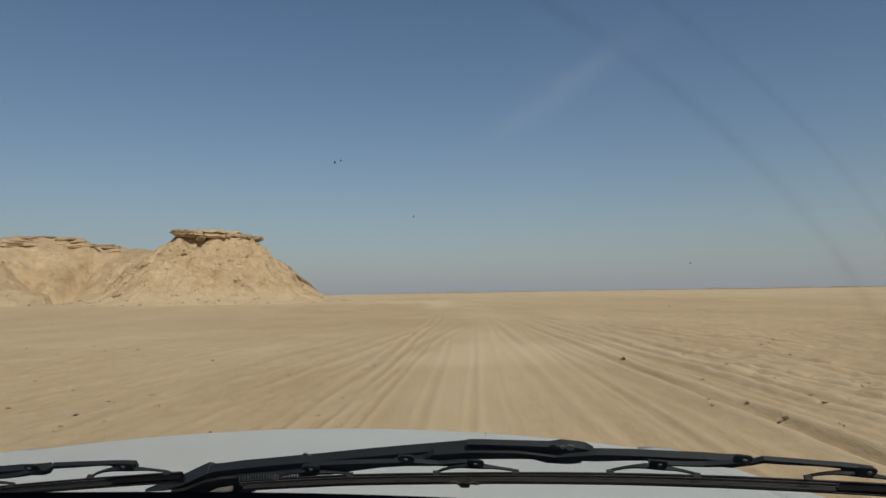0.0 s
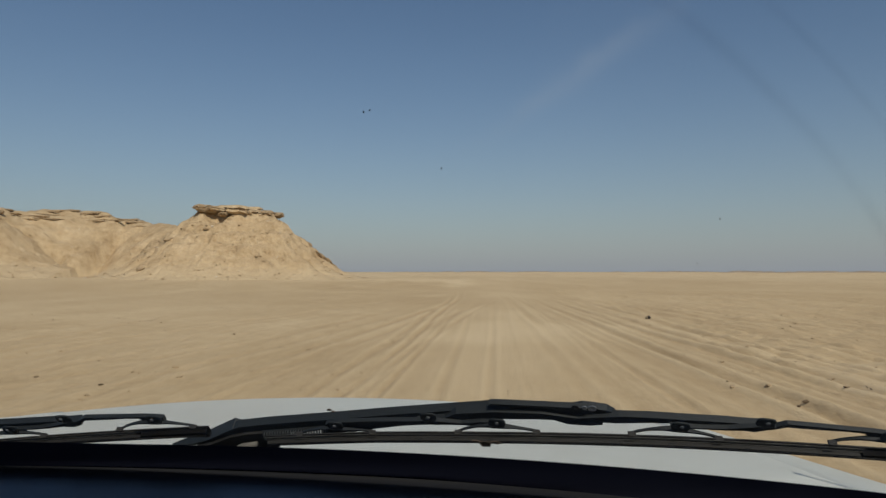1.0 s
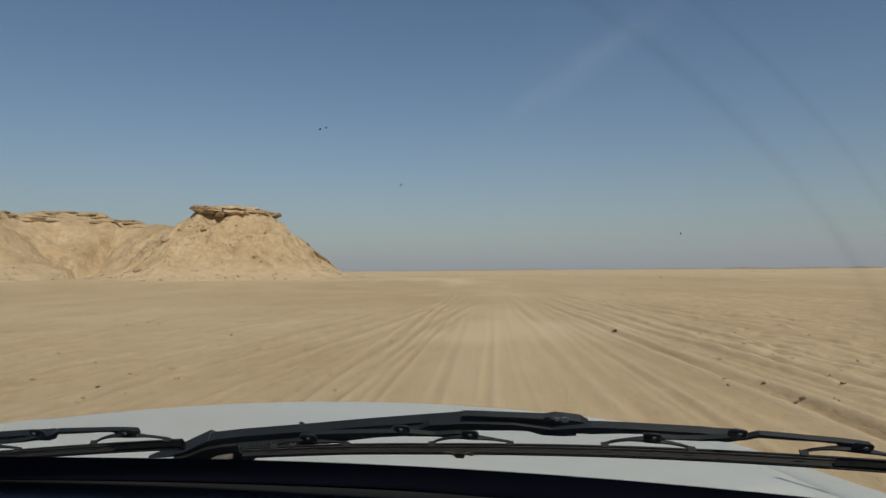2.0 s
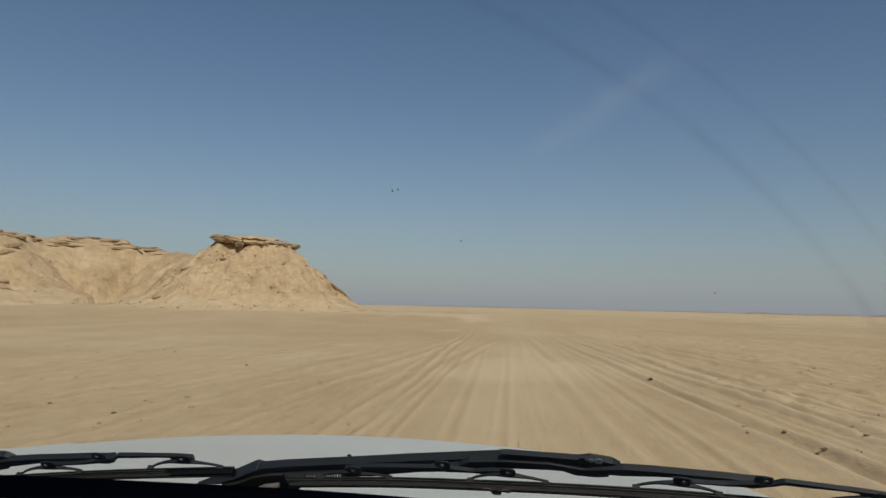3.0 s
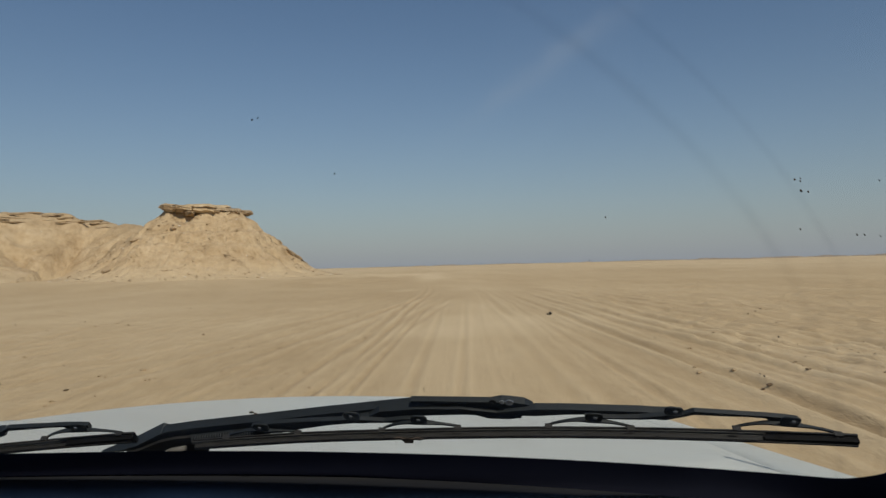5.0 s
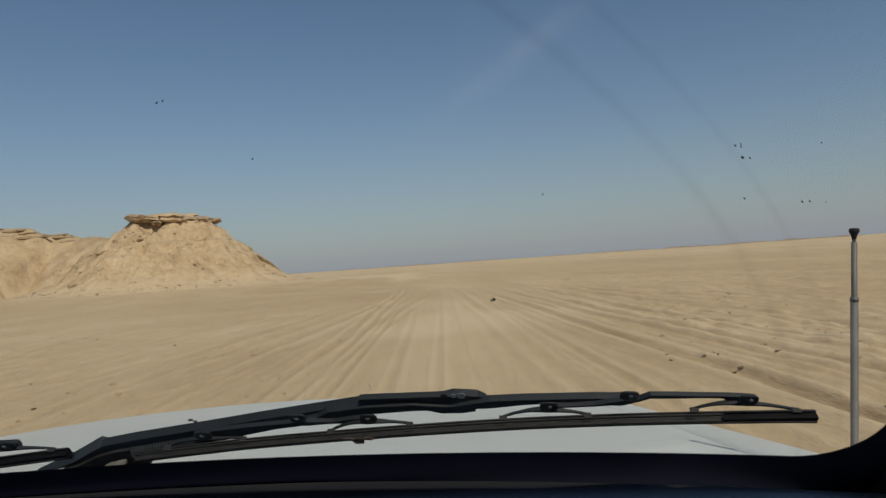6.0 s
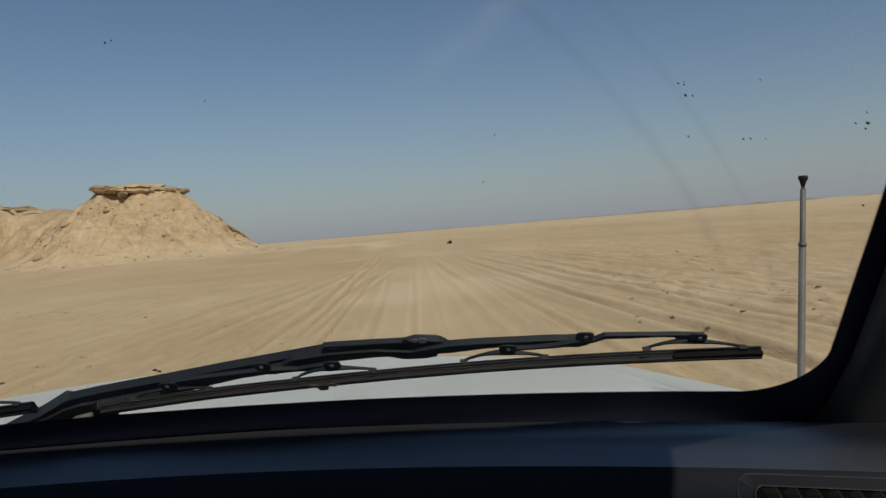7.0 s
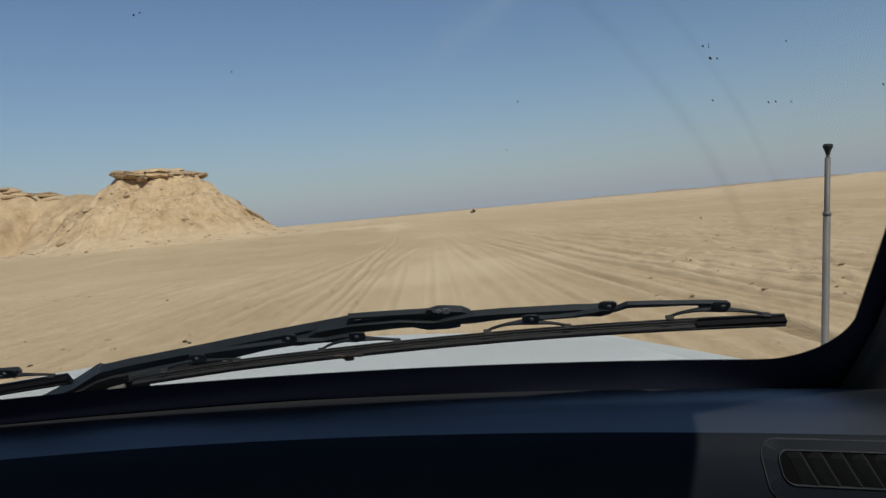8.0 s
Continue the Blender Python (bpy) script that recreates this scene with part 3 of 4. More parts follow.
# fallen plates on the butte's flank
for k, (a, b, rx, ry, th, tx, ty) in enumerate([(11.6, -4.4, 1.2, 0.7, 0.35, -14, 34), (12.9, -3.2, 1.0, 0.6, 0.3, -8, 38), (11.4, -3.6, 0.6, 0.5, 0.3, -10, 30), (9.9, -3.0, 0.45, 0.35, 0.22, -10, 30),
                                                (-2.6, -6.4, 0.5, 0.35, 0.22, 30, 0), (-6.9, -5.6, 0.6, 0.35, 0.22, 30, -14), (-4.4, -7.6, 0.4, 0.3, 0.18, 30, 0), (3.2, -10.5, 0.5, 0.3, 0.2, 25, 4), (-9.5, -9.0, 0.7, 0.4, 0.25, 20, -5)]):
    x, y = butte_spot(a, b)
    X, Y = np.array([x]), np.array([y])
    z = float(butte_height(X, Y)[0] + ground_height(X, Y)[0])
    rock = slab("fallen_slab", x, y, z - 0.12, rx, ry, th, 500 + k, ROCK, None, (tx, ty), 21.4 + 5 * k, 2)
    tagged(rock, "broken brown rock plate fallen on the butte's slope", "rock", group="fallen rock plates")


def stones(name, mat, count, place, size, seed, label):
    """Many small angular stones in one object."""
    rng = np.random.RandomState(seed)
    ico = bmesh.new()
    bmesh.ops.create_icosphere(ico, subdivisions=1, radius=1)
    V = np.array([v.co for v in ico.verts])
    ico.verts.ensure_lookup_table()
    F = np.array([[v.index for v in f.verts] for f in ico.faces])
    ico.free()
    x, y, z = place(rng, count)
    s = size(rng, count)
    stretch = np.stack([rng.uniform(0.7, 1.6, count), rng.uniform(0.6, 1.2, count), rng.uniform(0.3, 0.7, count)], 1)
    jit = 1 + 0.28 * rng.randn(count, len(V), 1)
    P = V[None] * jit * stretch[:, None] * s[:, None, None]
    a = rng.uniform(0, 6.283, count)
    c, sn = np.cos(a)[:, None], np.sin(a)[:, None]
    P = np.stack([P[..., 0] * c - P[..., 1] * sn, P[..., 0] * sn + P[..., 1] * c, P[..., 2]], -1) + np.stack([x, y, z + 0.15 * s], 1)[:, None]
    faces = (F[None] + (np.arange(count) * len(V))[:, None, None]).reshape(-1, 3)
    me = bpy.data.meshes.new(name)
    me.from_pydata(P.reshape(-1, 3).tolist(), [], faces.tolist())
    me.materials.append(mat)
    ob = new(name, me)
    return tagged(ob, label, "stones", kind="stuff")


def on_butte(rng, n):
    ang = rng.uniform(-math.pi, 0.4, n)
    d = rng.uniform(0.5, 14, n)
    a, b = (5.5 + d) * np.cos(ang), (3.5 + d) * np.sin(ang)
    x, y = BX + a * BR[0] + b * BF[0], BY + a * BR[1] + b * BF[1]
    return x, y, butte_height(x, y) + ground_height(x, y)


def on_ridge(rng, n):
    az, d = np.radians(rng.uniform(-52, -27, n)), rng.uniform(88, 112, n)
    x, y = d * np.sin(az), d * np.cos(az)
    return x, y, np.maximum(ridge_height(x, y), 0) + ground_height(x, y)


def on_plain(rng, n):
    az = np.radians(rng.uniform(-45, 45, n))
    d = 5 * (160 / 5) ** rng.uniform(0, 1, n)
    x, y = d * np.sin(az), d * np.cos(az)
    keep = (np.abs(x - trail(y) - 0.7) > 2.6) & (butte_height(x, y) < 0.05)
    x = np.where(keep, x, x + 9)
    return x, y, ground_height(x, y)


stones("scree", SCREE, 3200, on_butte, lambda r, n: 0.02 + 0.15 * r.rand(n) ** 5, 3, "loose brown and whitish stones scattered on the butte's slope")
stones("ridge_scree", SCREE, 1800, on_ridge, lambda r, n: 0.03 + 0.13 * r.rand(n) ** 5, 4, "loose brown stones on the ridge's slope")
stones("pebbles", CLOD, 2200, on_plain, lambda r, n: 0.007 + 0.033 * r.rand(n) ** 5, 6, "small dark clods and stones scattered over the sand")

def clod(seed, size):
    """A crumbled lump of crusted sand."""
    rng = random.Random(seed)
    bm = bmesh.new()
    bmesh.ops.create_icosphere(bm, subdivisions=2, radius=1)
    for v in bm.verts:
        k = 1 + 0.30 * noise.noise(v.co * 1.4 + Vector((seed, 0, 0))) + 0.16 * noise.noise(v.co * 3.6 + Vector((0, seed, 0)))
        v.co = Vector((v.co.x * k * rng.uniform(1.15, 1.25), v.co.y * k * 0.85, max(v.co.z * k * 0.55, -0.25))) * size
    ob = part("clod", bm, CLOD)
    return tagged(ob, "dark crumbling lump of crusted sand on the desert floor", "clod", group="lumps on the sand")


lumps = [clod(31 + k, size) for k, size in enumerate((0.026, 0.035, 0.045, 0.030))]
lr = random.Random(77)
LY = np.array([7.5 + 40 * lr.random() ** 1.8 for k in range(30)])
LX = np.array([lr.choice((1, 1, -1)) * (2.5 + y * lr.uniform(0.08, 0.62)) for y in LY])
for k, (x, y, z) in enumerate(zip(LX, LY, ground_height(LX, LY))):
    m = pose(x, y, z + 0.004, 0, 0, lr.uniform(0, 360))
    if k < len(lumps):
        lumps[k].matrix_world = m
    else:
        copy_thing(lumps[k % 4], m)

# low escarpments along the horizon
fr = random.Random(12)
for k, (az0, az1, dist, high) in enumerate([(17, 33, 1350, 5.0), (33, 60, 1250, 6.0), (-9, 9, 2300, 5.0), (6, 22, 2000, 4.5), (-34, -10, 2400, 10.0), (60, 95, 1500, 12.0), (-110, -70, 900, 12.0)]):
    m = 160
    az = np.linspace(az0, az1, m)
    env = np.clip(np.minimum(np.arange(m), m - 1 - np.arange(m)) / 18.0, 0, 1)
    top = high * env * (0.62 + 0.30 * lattice(az * 1.1, az * 0 + k, 91) + 0.16 * lattice(az * 5, az * 0 + k, 92) + 0.08 * lattice(az * 17, az * 0 + k, 93))
    P = []
    for off, f in ((-40, 0), (-14, 0.45), (-6, 0.92), (6, 1.0), (80, 0.95), (140, 0)):
        d = dist + off + 12 * lattice(az * 2, az * 0 + 3 * k, 94)
        P.append(np.stack([d * np.sin(np.radians(az)), d * np.cos(np.radians(az)), top * f - 1.0], -1))
    esc = sheet("escarpment", np.array(P), FAR, smooth=False)
    tagged(esc, "low hazy escarpment far off along the desert horizon", "escarpment", group="far escarpments")


# ---- the car ----
H0 = 1.48                                   # height of the windscreen's foot over the ground
RAKE = radians(46.614)
MID = -0.32                                 # the car's centre line
BOW = 0.25


def G(u, v, n=0.0):
    """A point of the windscreen: u to the right, v up the glass, n out of it."""
    k = n - BOW * ((u - MID) ** 2 - MID ** 2) / 2
    return Vector((u, -v * math.cos(RAKE) + k * math.sin(RAKE), H0 + v * math.sin(RAKE) + k * math.cos(RAKE)))


car = new("car")
car.location = (0, 0, 0)
tagged(car, "dusty white four-wheel-drive car with a dark interior standing on sand", "car")

# windscreen
def foot(u):
    return -0.0352 + 0.057 * abs(u - MID) ** 1.5


def edge(v):
    """Half width of the clear glass at a height."""
    return 0.683 - 0.16 * max(v - 0.03, 0)


V_TOP = 0.545
us, vs = np.linspace(-1.08, 0.44, 60), np.linspace(-0.10, V_TOP + 0.03, 30)
P = np.array([[G(u, v) for u in us] for v in vs])
windscreen = sheet("windscreen", P, GLASS, car)
windscreen["label"] = "curved windscreen with insect splats and wiper smears"
windscreen.visible_shadow = False
P = np.array([[G(u, v, 0.0009) for u in us] for v in vs])
film = sheet("dust_film", P, FILM, windscreen)
film["label"] = "thin film of dust with wiper arcs"
film.visible_shadow = False
uvl = film.data.uv_layers.new(name="UVMap")
gu, gv = np.meshgrid(us, vs)
flat = np.stack([gu, gv], -1).reshape(-1, 2)
idx = np.empty(len(film.data.loops), dtype=np.int32)
film.data.loops.foreach_get("vertex_index", idx)
uvl.data.foreach_set("uv", flat[idx].reshape(-1).astype(np.float32))


def outline(grow, step):
    """Rounded outline of the clear glass, one point every step, from the upper left round the foot to the upper right."""
    pts = []
    r = 0.052
    half = lambda v: edge(v) + grow
    v = V_TOP
    while v > foot(MID + half(0.03) - r) + r:
        pts.append((MID - half(v), v))
        v -= step
    low = foot(MID + half(0.03) - r) - grow
    hv = half(low + r)
    for k in range(1, int(1.5708 * r / step)):
        a = k * step / r
        pts.append((MID - hv + r - r * math.cos(a), low + r - r * math.sin(a)))
    u = MID - hv + r
    while u < MID + hv - r:
        pts.append((u, foot(u) - grow))
        u += step
    right = [(2 * MID - p[0], p[1]) for p in pts if p[0] < MID - hv + r][::-1]
    return pts + right


inner = outline(0.0, 0.0010)
frit = bmesh.new()
prev = None
for k, (u, v) in enumerate(inner):
    a, b = inner[max(k - 2, 0)], inner[min(k + 2, len(inner) - 1)]
    t = Vector((b[0] - a[0], b[1] - a[1])).normalized()
    nrm = Vector((t.y, -t.x))                 # outwards
    tooth = 0.0 if k % 2 else 0.0015
    pin = (u + nrm.x * tooth, v + nrm.y * tooth)
    wide = 0.07 if nrm.y < -0.5 else 0.045
    pout = (u + nrm.x * wide, v + nrm.y * wide)
    pair = (frit.verts.new(G(*pin, -0.0004)), frit.verts.new(G(*pout, -0.0004)))
    if prev:
        frit.faces.new((prev[0], pair[0], pair[1], prev[1]))
    prev = pair
part("frit_band", frit, FRIT, windscreen, "black ceramic edge band with a toothed inner rim")


def splat(name, u, v, w, h, seed, mat=SPLAT, n=0.0011):
    rng = random.Random(seed)
    k = 11
    ring = lambda s, d: [G(u + s * w * (0.6 + 0.55 * rng.random()) * math.cos(6.283 * i / k), v + s * h * (0.6 + 0.55 * rng.random()) * math.sin(6.283 * i / k), n + d) for i in range(k)]
    return part(name, prism([ring(0.5, 0.0), ring(0.38, 0.0011)]), mat, windscreen)


SPOTS = [(0.2175, 0.2576, 1.6), (0.2151, 0.2568, 2.6), (0.2180, 0.2560, 1.6), (0.2201, 0.2500, 4.0), (0.2236, 0.2497, 2.4), (0.2270, 0.2248, 2.2), (0.2555, 0.2234, 2.4),
         (0.2591, 0.2237, 2.0), (0.2669, 0.2236, 1.4), (0.2538, 0.2589, 1.5), (0.3082, 0.2340, 2.2), (0.3140, 0.2343, 5.0), (0.3142, 0.2309, 2.6), (0.3111, 0.2406, 1.4),
         (-0.0608, 0.2847, 2.8), (-0.0575, 0.2857, 1.9), (-0.0223, 0.2510, 2.0), (0.1256, 0.2262, 1.9), (0.1203, 0.1937, 1.4), (0.0993, 0.1456, 3.6), (0.174, 0.1578, 1.2),
         (0.2393, 0.139, 2.6), (0.2411, 0.1003, 2.6), (0.2380, 0.1020, 2.0), (0.0158, 0.0600, 2.2), (0.0829, 0.0707, 1.2), (0.3330, 0.1790, 2.8), (0.0160, 0.0565, 1.4)]
for k, (u, v, mm) in enumerate(SPOTS):
    splat("insect_splat", u, v, mm * 0.00040, mm * 0.00028, k)
splat("insect_splat", 0.1008, 0.1466, 0.0022, 0.0024, 77, WING)
for k, (du, dv, w, h) in enumerate([(0, -0.001, 0.014, 0.006), (-0.007, 0.0, 0.010, 0.004), (0.008, 0.001, 0.010, 0.004), (0.001, -0.004, 0.009, 0.004)]):
    splat("insect_wing", -0.001 + du, -0.0075 + dv, w, h, 200 + k, WING if k else SPLAT)
for k, (du, dv, w, h) in enumerate([(0, 0, 0.0045, 0.0022), (0.003, -0.002, 0.0035, 0.0014)]):
    splat("insect_wing", -0.1215 + du, 0.0215 + dv, w, h, 220 + k, SPLAT)


# wipers
LEAN = 1.56                                  # slope of the sight lines against the glass


def strip(stations, n0, n1, du, dv, r=0.0009, ref=None, seg=2):
    """A bar that stands on the glass: heights lo to hi as they show at the depth ref."""
    ref = (n0 + n1) / 2 if ref is None else ref
    rings = []
    for u, lo, hi in stations:
        half = min((n1 - n0) / 2, max(hi - lo - 0.0016, 0.0004) / LEAN / 2)
        mid = (n0 + n1) / 2
        a, b = mid - half, mid + half
        vl, vh = lo - LEAN * (a - ref), hi - LEAN * (b - ref)
        rings.append([G(u + du, vl + dv, a), G(u + du, vh + dv, a), G(u + du, vh + dv, b), G(u + du, vl + dv, b)])
    bm = prism(rings)
    return soften(bm, r, seg) if r else bm


def disc(u, v, n, r, du, dv, height=0.0016):
    rings = [[G(u + du + q * math.cos(6.283 * k / 14), v + dv + q * math.sin(6.283 * k / 14), n + h) for k in range(14)] for q, h in ((r, 0), (r, -height * 0.7), (r * 0.7, -height), (r * 0.35, -height), (r * 0.3, -height * 0.4))]
    return prism(rings)


def claw(u0, uc, u1, v0, vc, v1, du, dv, wiper):
    pts = []
    for k in range(13):
        t = k / 12
        u = u0 + t * (u1 - u0)
        tc = (uc - u0) / (u1 - u0)
        v = v0 + (vc - v0) * math.sin(0.5 * math.pi * t / tc) ** 0.8 if t < tc else v1 + (vc - v1) * max(math.sin(0.5 * math.pi * (1 - t) / (1 - tc)), 0) ** 0.8
        th = 0.0021 + 0.0024 * math.exp(-((t - tc) / 0.2) ** 2)
        pts.append((u, v - th, v + th))
    part("claw", strip(pts, 0.010, 0.015, du, dv, 0.0005, 0.012), BLACK, wiper)
    for u, v in ((u0, v0), (u1, v1)):
        part("claw_foot", strip([(u - 0.0028, v - 0.006, v + 0.0018), (u + 0.0028, v - 0.006, v + 0.0018)], 0.0055, 0.0135, du, dv, 0.0006, 0.012), RUBBER, wiper)


def blade_v(u):
    """Middle of the blade's band."""
    xs = [-0.19, -0.092, -0.022, 0.1245, 0.191, 0.243, 0.270, 0.32]
    ys = [-0.0342, -0.0190, -0.0100, 0.0098, 0.0182, 0.0246, 0.0279, 0.0341]
    return float(np.interp(u, xs, ys))


def make_wiper(du, dv):
    # arm: a pressed channel from the spindle cover to the bend
    arm = [(-0.224, -0.066, -0.0375), (-0.2165, -0.0640, -0.0325), (-0.19, -0.0545, -0.0262), (-0.128, -0.0385, -0.0137), (-0.077, -0.0240, -0.0018), (-0.03, -0.0090, 0.0090), (0.0068, 0.0048, 0.0178)]
    bm = strip(arm, 0.022, 0.030, du, dv, 0.0024, 0.025, 3)
    wiper = part("wiper", bm, BLACK, car, "black windscreen wiper resting along the foot of the glass")
    # arm's tongue and clip
    tongue = [(0.0025, 0.0150, 0.0253), (0.012, 0.0158, 0.0260), (0.024, 0.0172, 0.0268), (0.042, 0.0178, 0.0280), (0.06, 0.0195, 0.0290), (0.078, 0.0210, 0.0300)]
    part("arm_tongue", strip(tongue, 0.0200, 0.0250, du, dv, 0.0008, 0.020), BLACK, wiper)
    clip = [(0.012, 0.0030, 0.0140), (0.030, 0.0012, 0.0150), (0.050, -0.0015, 0.0165), (0.066, -0.0022, 0.0178), (0.074, -0.0015, 0.0212), (0.082, -0.0008, 0.0208), (0.092, 0.0012, 0.0200), (0.0985, 0.0060, 0.0150)]
    part("clip", strip(clip, 0.021, 0.0275, du, dv, 0.0015, 0.028), BLACK, wiper)
    part("clip_foot", strip([(0.053, 0.0035, 0.0085), (0.064, -0.0002, 0.0075), (0.08, 0.0006, 0.0085), (0.090, 0.0035, 0.0095)], 0.0185, 0.0245, du, dv, 0.0010, 0.020), BLACK, wiper)
    # spindle cover
    cover = [(-0.290, -0.086, -0.0815), (-0.270, -0.084, -0.068), (-0.250, -0.080, -0.056), (-0.236, -0.073, -0.0465), (-0.222, -0.064, -0.0370), (-0.213, -0.058, -0.0420)]
    part("spindle_cover", strip(cover, 0.022, 0.034, du, dv, 0.0042, 0.030, 3), BLACK, wiper)
    knuckle = tube([G(-0.252 + du, -0.072 + dv, 0.0145), G(-0.240 + du, -0.0640 + dv, 0.012), G(-0.227 + du, -0.066 + dv, 0.013), G(-0.213 + du, -0.058 + dv, 0.014), G(-0.200 + du, -0.0535 + dv, 0.015)], [0.0020, 0.0036, 0.0028, 0.0036, 0.0022])
    part("knuckle", knuckle, DUSTED, wiper, "dusty bare metal wiper joint", True)
    link_rod = tube([G(-0.262 + du, -0.088 + dv, 0.020), G(-0.235 + du, -0.083 + dv, 0.016), G(-0.205 + du, -0.074 + dv, 0.016), G(-0.19 + du, -0.0645 + dv, 0.018)], [0.006, 0.0062, 0.0048, 0.0036])
    part("linkage", link_rod, TRIM, wiper, smooth=True)
    base = [(-0.262, -0.094, -0.078), (-0.245, -0.092, -0.070), (-0.225, -0.090, -0.058), (-0.208, -0.088, -0.052), (-0.195, -0.085, -0.050), (-0.183, -0.078, -0.0535)]
    part("spindle_base", strip(base, 0.019, 0.024, du, dv, 0.0015, 0.028), RUBBER, wiper)
    # coil spring under the arm
    coil, turns, rad = [], 24, 0.0037
    for k in range(turns * 12 + 1):
        t = k / (turns * 12)
        a = 6.283 * t * turns
        u, v = -0.193 + 0.058 * t, -0.0455 + 0.0123 * t
        coil.append(G(u + du - 0.3 * rad * math.cos(a), v + dv + rad * math.cos(a), 0.0185 + rad * math.sin(a)))
    cu = bpy.data.curves.new("spring_curve", "CURVE")
    cu.dimensions, cu.bevel_depth, cu.bevel_resolution = "3D", 0.0009, 1
    sp = cu.splines.new("POLY")
    sp.points.add(len(coil) - 1)
    for q, c in zip(sp.points, coil):
        q.co = (*c, 1)
    tmp = bpy.data.objects.new("spring", cu)
    me = bpy.data.meshes.new_from_object(tmp)
    bpy.data.objects.remove(tmp)
    me.materials.clear()
    me.materials.append(BLACK)
    spring = new("spring", me)
    spring.parent = wiper
    spring["label"] = "coiled dark tension spring"
    part("spring_rod", tube([G(-0.138 + du, -0.034 + dv, 0.0185), G(-0.118 + du, -0.0290 + dv, 0.0185)], [0.0028, 0.0026]), BLACK, wiper, smooth=True)
    # primary lever
    prim = [(-0.0565, -0.0135, -0.0035), (-0.048, -0.0165, -0.0015), (-0.040, -0.0170, 0.0010), (-0.033, -0.0150, 0.0030), (-0.024, -0.0080, 0.0100), (0.005, -0.0026, 0.0160), (0.0416, 0.0024, 0.0195), (0.07, 0.0045, 0.0175), (0.1, 0.0070, 0.0252),
            (0.125, 0.0122, 0.0280), (0.152, 0.0160, 0.0300), (0.178, 0.0186, 0.0324), (0.187, 0.0150, 0.0325), (0.196, 0.0150, 0.0333), (0.2035, 0.0185, 0.0345)]
    part("primary_lever", strip(prim, 0.0175, 0.0235, du, dv, 0.0012, 0.020), BLACK, wiper)
    # secondary levers
    sec = [(0.1365, 0.0165, 0.0222), (0.146, 0.0150, 0.0225), (0.16, 0.0165, 0.0235), (0.176, 0.0185, 0.0265), (0.196, 0.0225, 0.0330), (0.206, 0.0262, 0.0352), (0.213, 0.0305, 0.0402), (0.232, 0.0320, 0.0412), (0.25, 0.0340, 0.0420), (0.262, 0.0345, 0.0428), (0.268, 0.0290, 0.0430), (0.276, 0.0280, 0.0430), (0.284, 0.0305, 0.0425)]
    part("secondary_lever", strip(sec, 0.0135, 0.0172, du, dv, 0.0010, 0.016), BLACK, wiper)
    sec = [(-0.133, -0.0290, -0.0150), (-0.122, -0.0305, -0.0110), (-0.11, -0.0290, -0.0090), (-0.09, -0.0220, -0.0060), (-0.066, -0.0150, -0.0030), (-0.045, -0.0110, 0.0000), (-0.02, -0.0085, -0.0005), (-0.004, -0.0080, 0.0035), (0.006, -0.0095, 0.0045), (0.0125, -0.0070, 0.0040)]
    part("secondary_lever", strip(sec, 0.0135, 0.0172, du, dv, 0.0010, 0.016), BLACK, wiper)
    for c in ((-0.156, -0.122, -0.0931, -0.0289, -0.0185, -0.0196), (-0.0224, 0.0084, 0.0390, -0.0108, 0.0015, -0.0012), (0.1094, 0.1409, 0.1701, 0.0085, 0.0195, 0.0152), (0.2432, 0.2739, 0.3099, 0.0265, 0.0370, 0.0326)):
        claw(*c, du, dv, wiper)
    for u, v, n in ((-0.1237, -0.0228, 0.016), (-0.0455, -0.0085, 0.020), (0.0083, -0.0028, 0.016), (0.1424, 0.0154, 0.016), (0.1973, 0.0250, 0.020), (0.2771, 0.0326, 0.016)):
        sq = lambda c: math.copysign(abs(c) ** 0.6, c)
        tab = [[G(u + du + q * 0.0066 * sq(math.cos(6.283 * k / 20)), v - LEAN * (0.0105 - n) + dv + q * 0.0052 * sq(math.sin(6.283 * k / 20)), 0.0105 + h) for k in range(20)] for q, h in ((1.0, 0.0012), (1.0, 0.0004), (0.86, 0.0), (0.45, -0.0002))]
        part("pivot_tab", prism(tab), BLACK, wiper, smooth=True)
        part("rivet", disc(u, v - LEAN * (0.0085 - n), 0.0085, 0.0016, du, dv, 0.0007), RIVET, wiper)
    # black first disc stands in for a shaded hole; the rest are pins
    for u, v, r, mat in ((0.0665, 0.0095, 0.0028, RUBBER), (0.0735, 0.0098, 0.0020, STEEL), (0.0790, 0.0100, 0.0032, STEEL)):
        part("clip_disc", disc(u, v - LEAN * (0.0150 - 0.028), 0.0150, r, du, dv, 0.0008), mat, wiper)
    # blade: steel vertebra strips and rubber with its lip
    U = np.linspace(-0.185, 0.322, 50)
    for lo, hi, n0, n1, mat, nm in ((-0.0082, 0.0078, 0.0085, 0.0125, RUBBER, "rubber_core"), (0.0048, 0.0080, 0.0080, 0.0105, RUBBER, "rubber_back"), (0.0008, 0.0052, 0.0085, 0.0100, BLACK, "blade_channel"), (0.0030, 0.0042, 0.0030, 0.0050, DUSTED, "steel_strip"), (-0.0006, 0.0008, 0.0030, 0.0050, DUSTED, "steel_strip"),
                                    (-0.0066, -0.0004, 0.0048, 0.0082, RUBBER, "rubber_web"), (-0.0086, -0.0062, 0.0020, 0.0050, RUBBER, "wiping_lip")):
        part(nm, strip([(u, blade_v(u) + lo, blade_v(u) + hi) for u in (U if nm != "steel_strip" else U[U < 0.262])], n0, n1, du, dv, 0.0, 0.006), mat, wiper)
